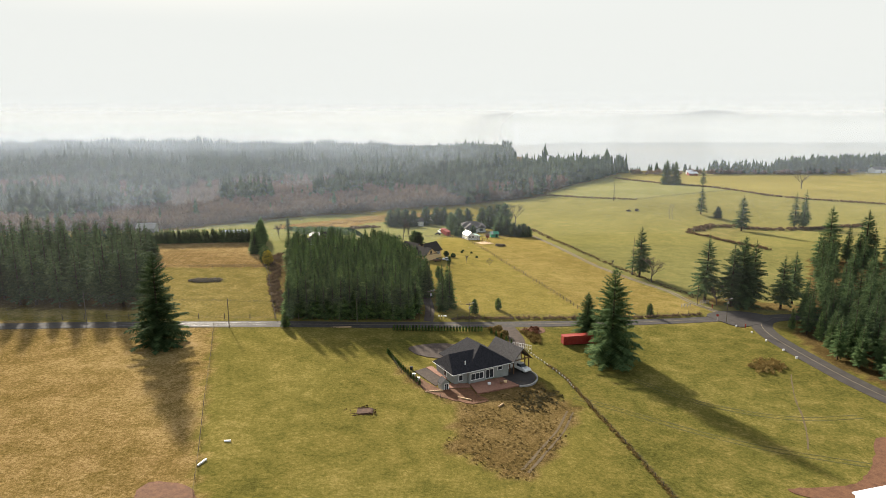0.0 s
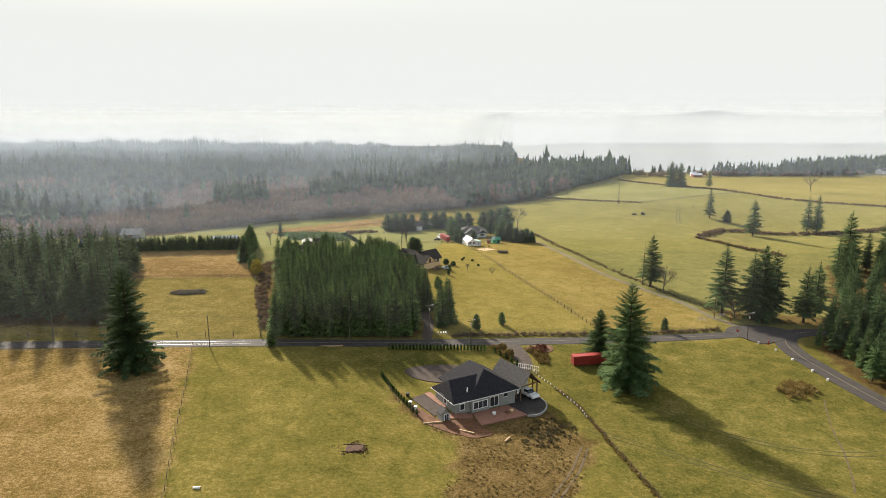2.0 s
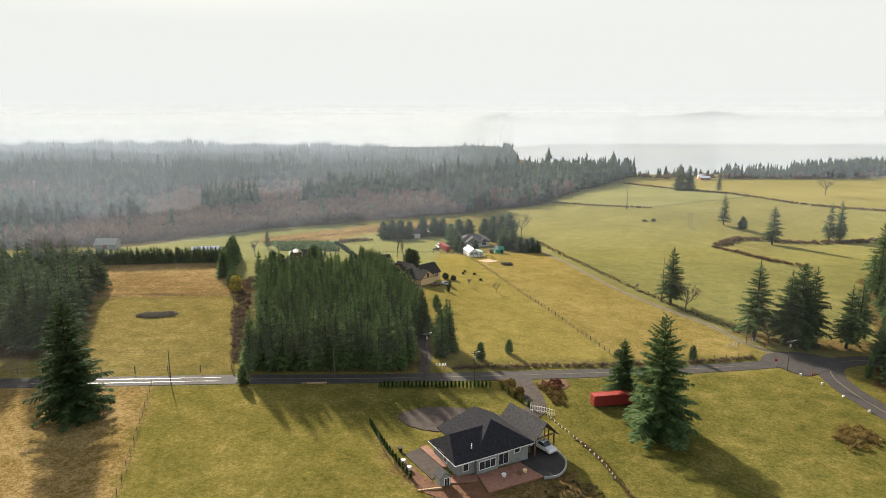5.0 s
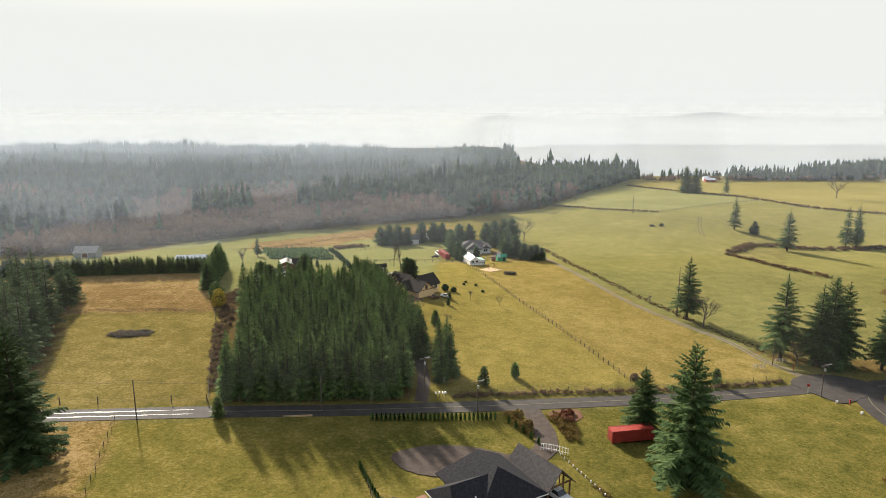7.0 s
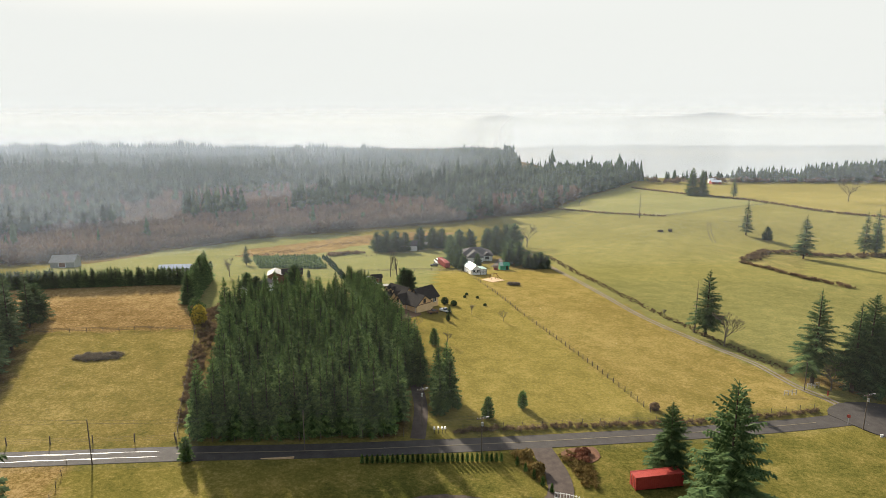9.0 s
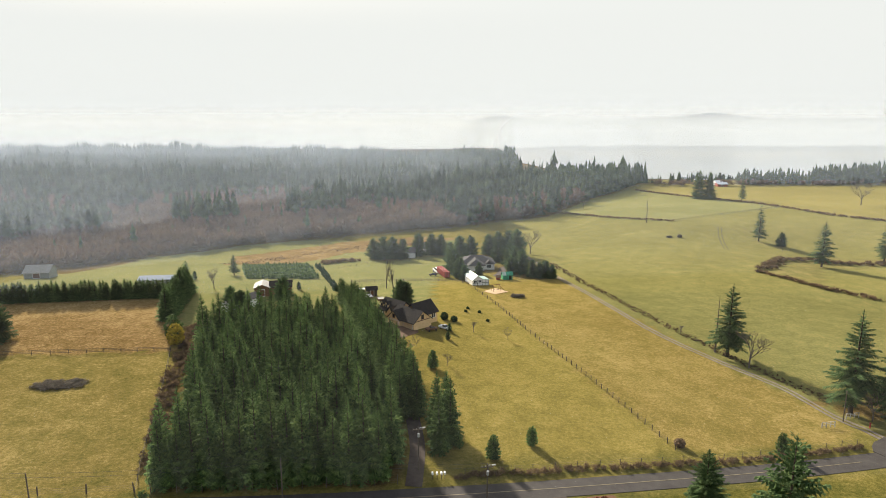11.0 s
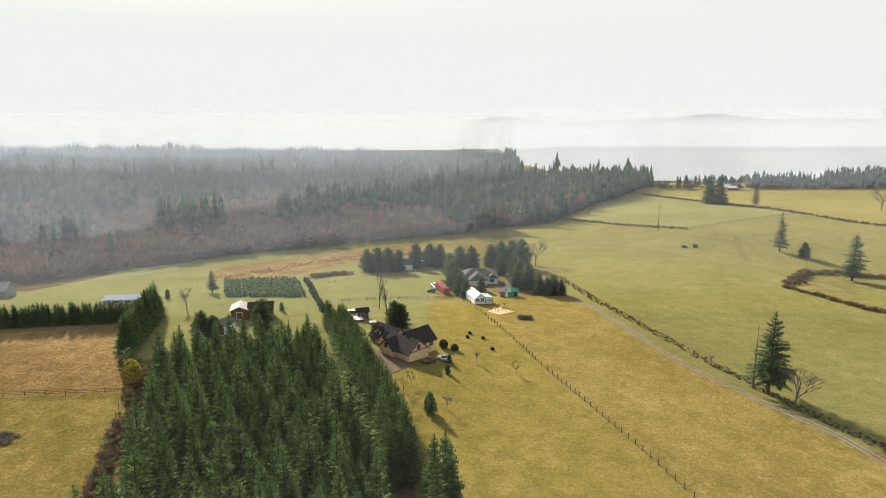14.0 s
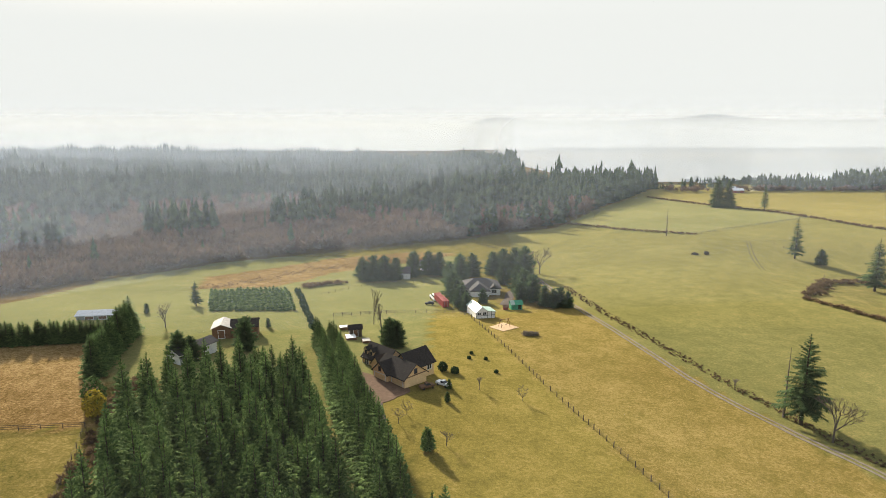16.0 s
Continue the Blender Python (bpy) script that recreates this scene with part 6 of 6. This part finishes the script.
for x, y in ((95.0, 197.2), (97.4, 191.5), (98.2, 184.0), (99.3, 176), (99.9, 170)):
    e = thing("marker_post", x, y, 0, "short white marker at the road's edge", "marker", "road edge markers")
    part("post", one_box(-0.25, 0.25, -0.12, 0.12, -0.2, 0.5), M_WHITE, e)
    part("cap", one_box(-0.28, 0.28, -0.15, 0.15, 0.5, 0.56), M_WHITE, e)


# ---- small things in the yard and fields ----
M_PIT = surface("dark_red_earth", (0.030, 0.014, 0.007), (0.085, 0.040, 0.020), 1.2, 0.95, bump_scale=4, bump_strength=0.6)
e = thing("dirt_pit", -17.9, 124.6, 4, "rectangular dark red-earth pit in the grass", "pit", z=gz(-17.9, 124.6))
rr = random.Random(31)
bm = bmesh.new()
rings = []
for grow, hgt in ((0.0, 0.03), (0.14, 0.14), (0.32, 0.10), (0.6, -0.05)):
    ring = []
    for k in range(36):
        a = k * math.pi / 18
        c, sn = math.cos(a), math.sin(a)
        q = 1 / max(abs(c) / 2.1, abs(sn) / 1.2)
        q = q * (0.93 if abs(abs(c) / 2.1 - abs(sn) / 1.2) < 0.12 else 1.0) + grow + rr.uniform(-0.12, 0.12)
        ring.append(bm.verts.new((q * c, q * sn, hgt + rr.uniform(-0.03, 0.05) * (hgt > 0.1))))
    rings.append(ring)
for lo_, hi_ in zip(rings, rings[1:]):
    for k in range(36):
        bm.faces.new((lo_[k], hi_[k], hi_[(k + 1) % 36], lo_[(k + 1) % 36]))
bmesh.ops.recalc_face_normals(bm, faces=bm.faces)
part("bank", bm, M_PIT, e)
part("floor_earth", one_box(-2.2, 2.2, -1.3, 1.3, -0.3, 0.05), M_PIT, e)
for k in range(26):
    a, d = rr.uniform(0, 6.28), rr.uniform(2.4, 4.4)
    V, F = clump(rr, 14, rr.uniform(0.12, 0.35), rr.uniform(0.1, 0.3), rr.uniform(0.05, 0.12), 0.16)
    o = new("clod", raw_mesh("clod", V, F, M_PIT))
    o.parent = e
    o.location = (d * math.cos(a) * 1.15, d * math.sin(a) * 0.6, 0.0)
M_MUD = surface("red_mud", (0.09, 0.03, 0.014), (0.22, 0.085, 0.04), 1.2, 0.9, bump_scale=4)
e = thing("dirt_heap", 26.8, 183.2, 10, "low heap of red soil and bark by the drive", "soil heap")
rr = random.Random(9)
for k in range(9):
    V, F = clump(rr, 160, rr.uniform(0.9, 1.6), rr.uniform(0.5, 0.9), rr.uniform(0.3, 0.5), 0.4)
    o = new("clod", raw_mesh("clod", V, F, M_MUD))
    o.parent = e
    o.location = (rr.uniform(-2.6, 2.6), rr.uniform(-1.8, 1.8), -0.05)
for x, y, rz, ln, lab in ((-2.5, 136.4, 12, 4.2, "pale fallen timber beam"), (4.4, 133.4, -25, 3.4, "pale fallen timber beam"), (12.5, 131.2, 55, 2.0, "pale plank in the scrub"), (-30.5, 176.8, 6, 6.0, "long pale pipe on the verge"), (-42.9, 101.5, 70, 2.2, "white board by the fence"), (-41.0, 109.2, 10, 1.2, "white box in the grass")):
    e = thing("timber_beam", x, y, rz, lab, "timber", z=gz(x, y) + 0.12)
    part("beam", one_box(-ln / 2, ln / 2, -0.14, 0.14, -0.14, 0.16), M_TRIM if "white" in lab else M_SAND, e)
    part("end", one_box(ln / 2, ln / 2 + 0.05, -0.12, 0.12, -0.1, 0.12), M_WOOD, e)
for x, y, mat, lab in ((-7.6, 144.4, M_WHITE, "white sack on the gravel"), (-6.4, 142.2, M_WHITE, "white bag on the ground"), (10.6, 141.5, M_WHITE, "white round patio pot"), (13.5, 142.6, M_WOOD, "brown patio chair pile"), (14.6, 143.3, M_CREAM, "tan round patio table"), (-8.4, 148.6, M_RUBBER, "dark bin by the fence")):
    e = thing("yard_item", x, y, 20, lab, "pot", z=gz(x, y) + 0.2)
    part("body", tube(bmesh.new(), (0, 0, -0.2), (0, 0, 0.5), 0.32, 0.42, 8), mat, e)
    part("rim", tube(bmesh.new(), (0, 0, 0.5), (0, 0, 0.58), 0.46, 0.46, 8), mat, e)


def bush(name, x, y, rx, rz_, n, mat, label, category, size=0.35, seed=1, group=""):
    rr = random.Random(seed)
    V, F = clump(rr, n, rx, rx, rz_, size)
    o = new(name, raw_mesh(name, V, F, mat))
    o.location = (x, y, gz(x, y) - 0.15)
    return tagged(o, label, category, group)


for k, (x, y, rx, rz_, mat, lab) in enumerate(((-71.5, 248.5, 2.2, 3.0, M_YELLOW, "yellow-leaved bush at the field corner"), (-73.5, 252, 2.4, 3.6, M_PLANT, "light green bush at the field corner"),
                                               (16, 182.2, 1.1, 0.9, M_DRYGRASS, "tawny grass bush by the drive"), (17.4, 177.4, 1.2, 1.0, M_DRYGRASS, "tawny grass bush by the drive"),
                                               (7.8, 292.1, 0.38, 0.4, M_SHRUB, "small dark shrub on the pasture"), (14.5, 283, 0.38, 0.4, M_SHRUB, "small dark shrub on the pasture"), (12.4, 292, 0.38, 0.4, M_SHRUB, "small dark shrub on the pasture"),
                                               (8.6, 296, 0.38, 0.4, M_SHRUB, "small dark shrub on the pasture"), (-10, 283.5, 1.6, 1.2, M_SHRUB, "clipped shrub by the cream house"), (-22, 276.5, 1.5, 1.3, M_SHRUB, "clipped shrub by the cream house"),
                                               (3.6, 281, 1.0, 0.9, M_SHRUB, "rounded shrub behind the cream house"), (133.4, 437.3, 1.2, 0.9, M_POST, "dark stump heap in the field"), (128, 438, 1.5, 0.5, M_POST, "dark stump heap in the field"),
                                               (0.5, 282.5, 1.2, 1.2, M_SHRUB, "round shrub beside the wall"), (48.6, 206.5, 1.0, 0.9, M_BRAMBLE, "leafless bush at the fence end"))):
    bush("bush", x, y, rx, rz_, int(160 + 130 * rx), mat, lab, "bush", 0.3 + 0.08 * rx, 500 + k)


# ---- worn wheel tracks and bare lines in the grass ----
M_TRACK = surface("flattened_grass", (0.040, 0.040, 0.010), (0.080, 0.074, 0.020), 0.7, 0.95, bump_scale=5)
M_TRAIL = surface("muddy_trail", (0.060, 0.042, 0.020), (0.115, 0.082, 0.042), 0.8, 0.95, bump_scale=5)
for line, w, gap, mat, lab in (([(27.8, 130), (24, 121), (18.9, 112), (14.7, 104.5)], 0.5, 1.3, M_TRAIL, "muddy wheel tracks through the scrub"),
                               ([(92, 158), (88, 150), (84, 141), (80, 130), (74, 118)], 0.35, 0.0, M_TRAIL, "narrow worn trail in the grass"),
                               ([(48, 150), (60, 138), (78, 132), (95, 134)], 0.3, 1.6, M_TRACK, "faint wheel tracks across the field"),
                               ([(30, 138), (60, 120), (85, 112)], 0.3, 1.6, M_TRACK, "faint wheel tracks across the field"),
                               ([(148, 410), (158, 440), (170, 470)], 0.5, 1.8, M_TRACK, "faint wheel tracks on the hill pasture")):
    for off in ((-gap / 2, gap / 2) if gap else (0.0,)):
        ribbon("ground", line, w, 0.03, mat, lab, "track", offset=off, wobble=0.12, cross=1, seed=7)
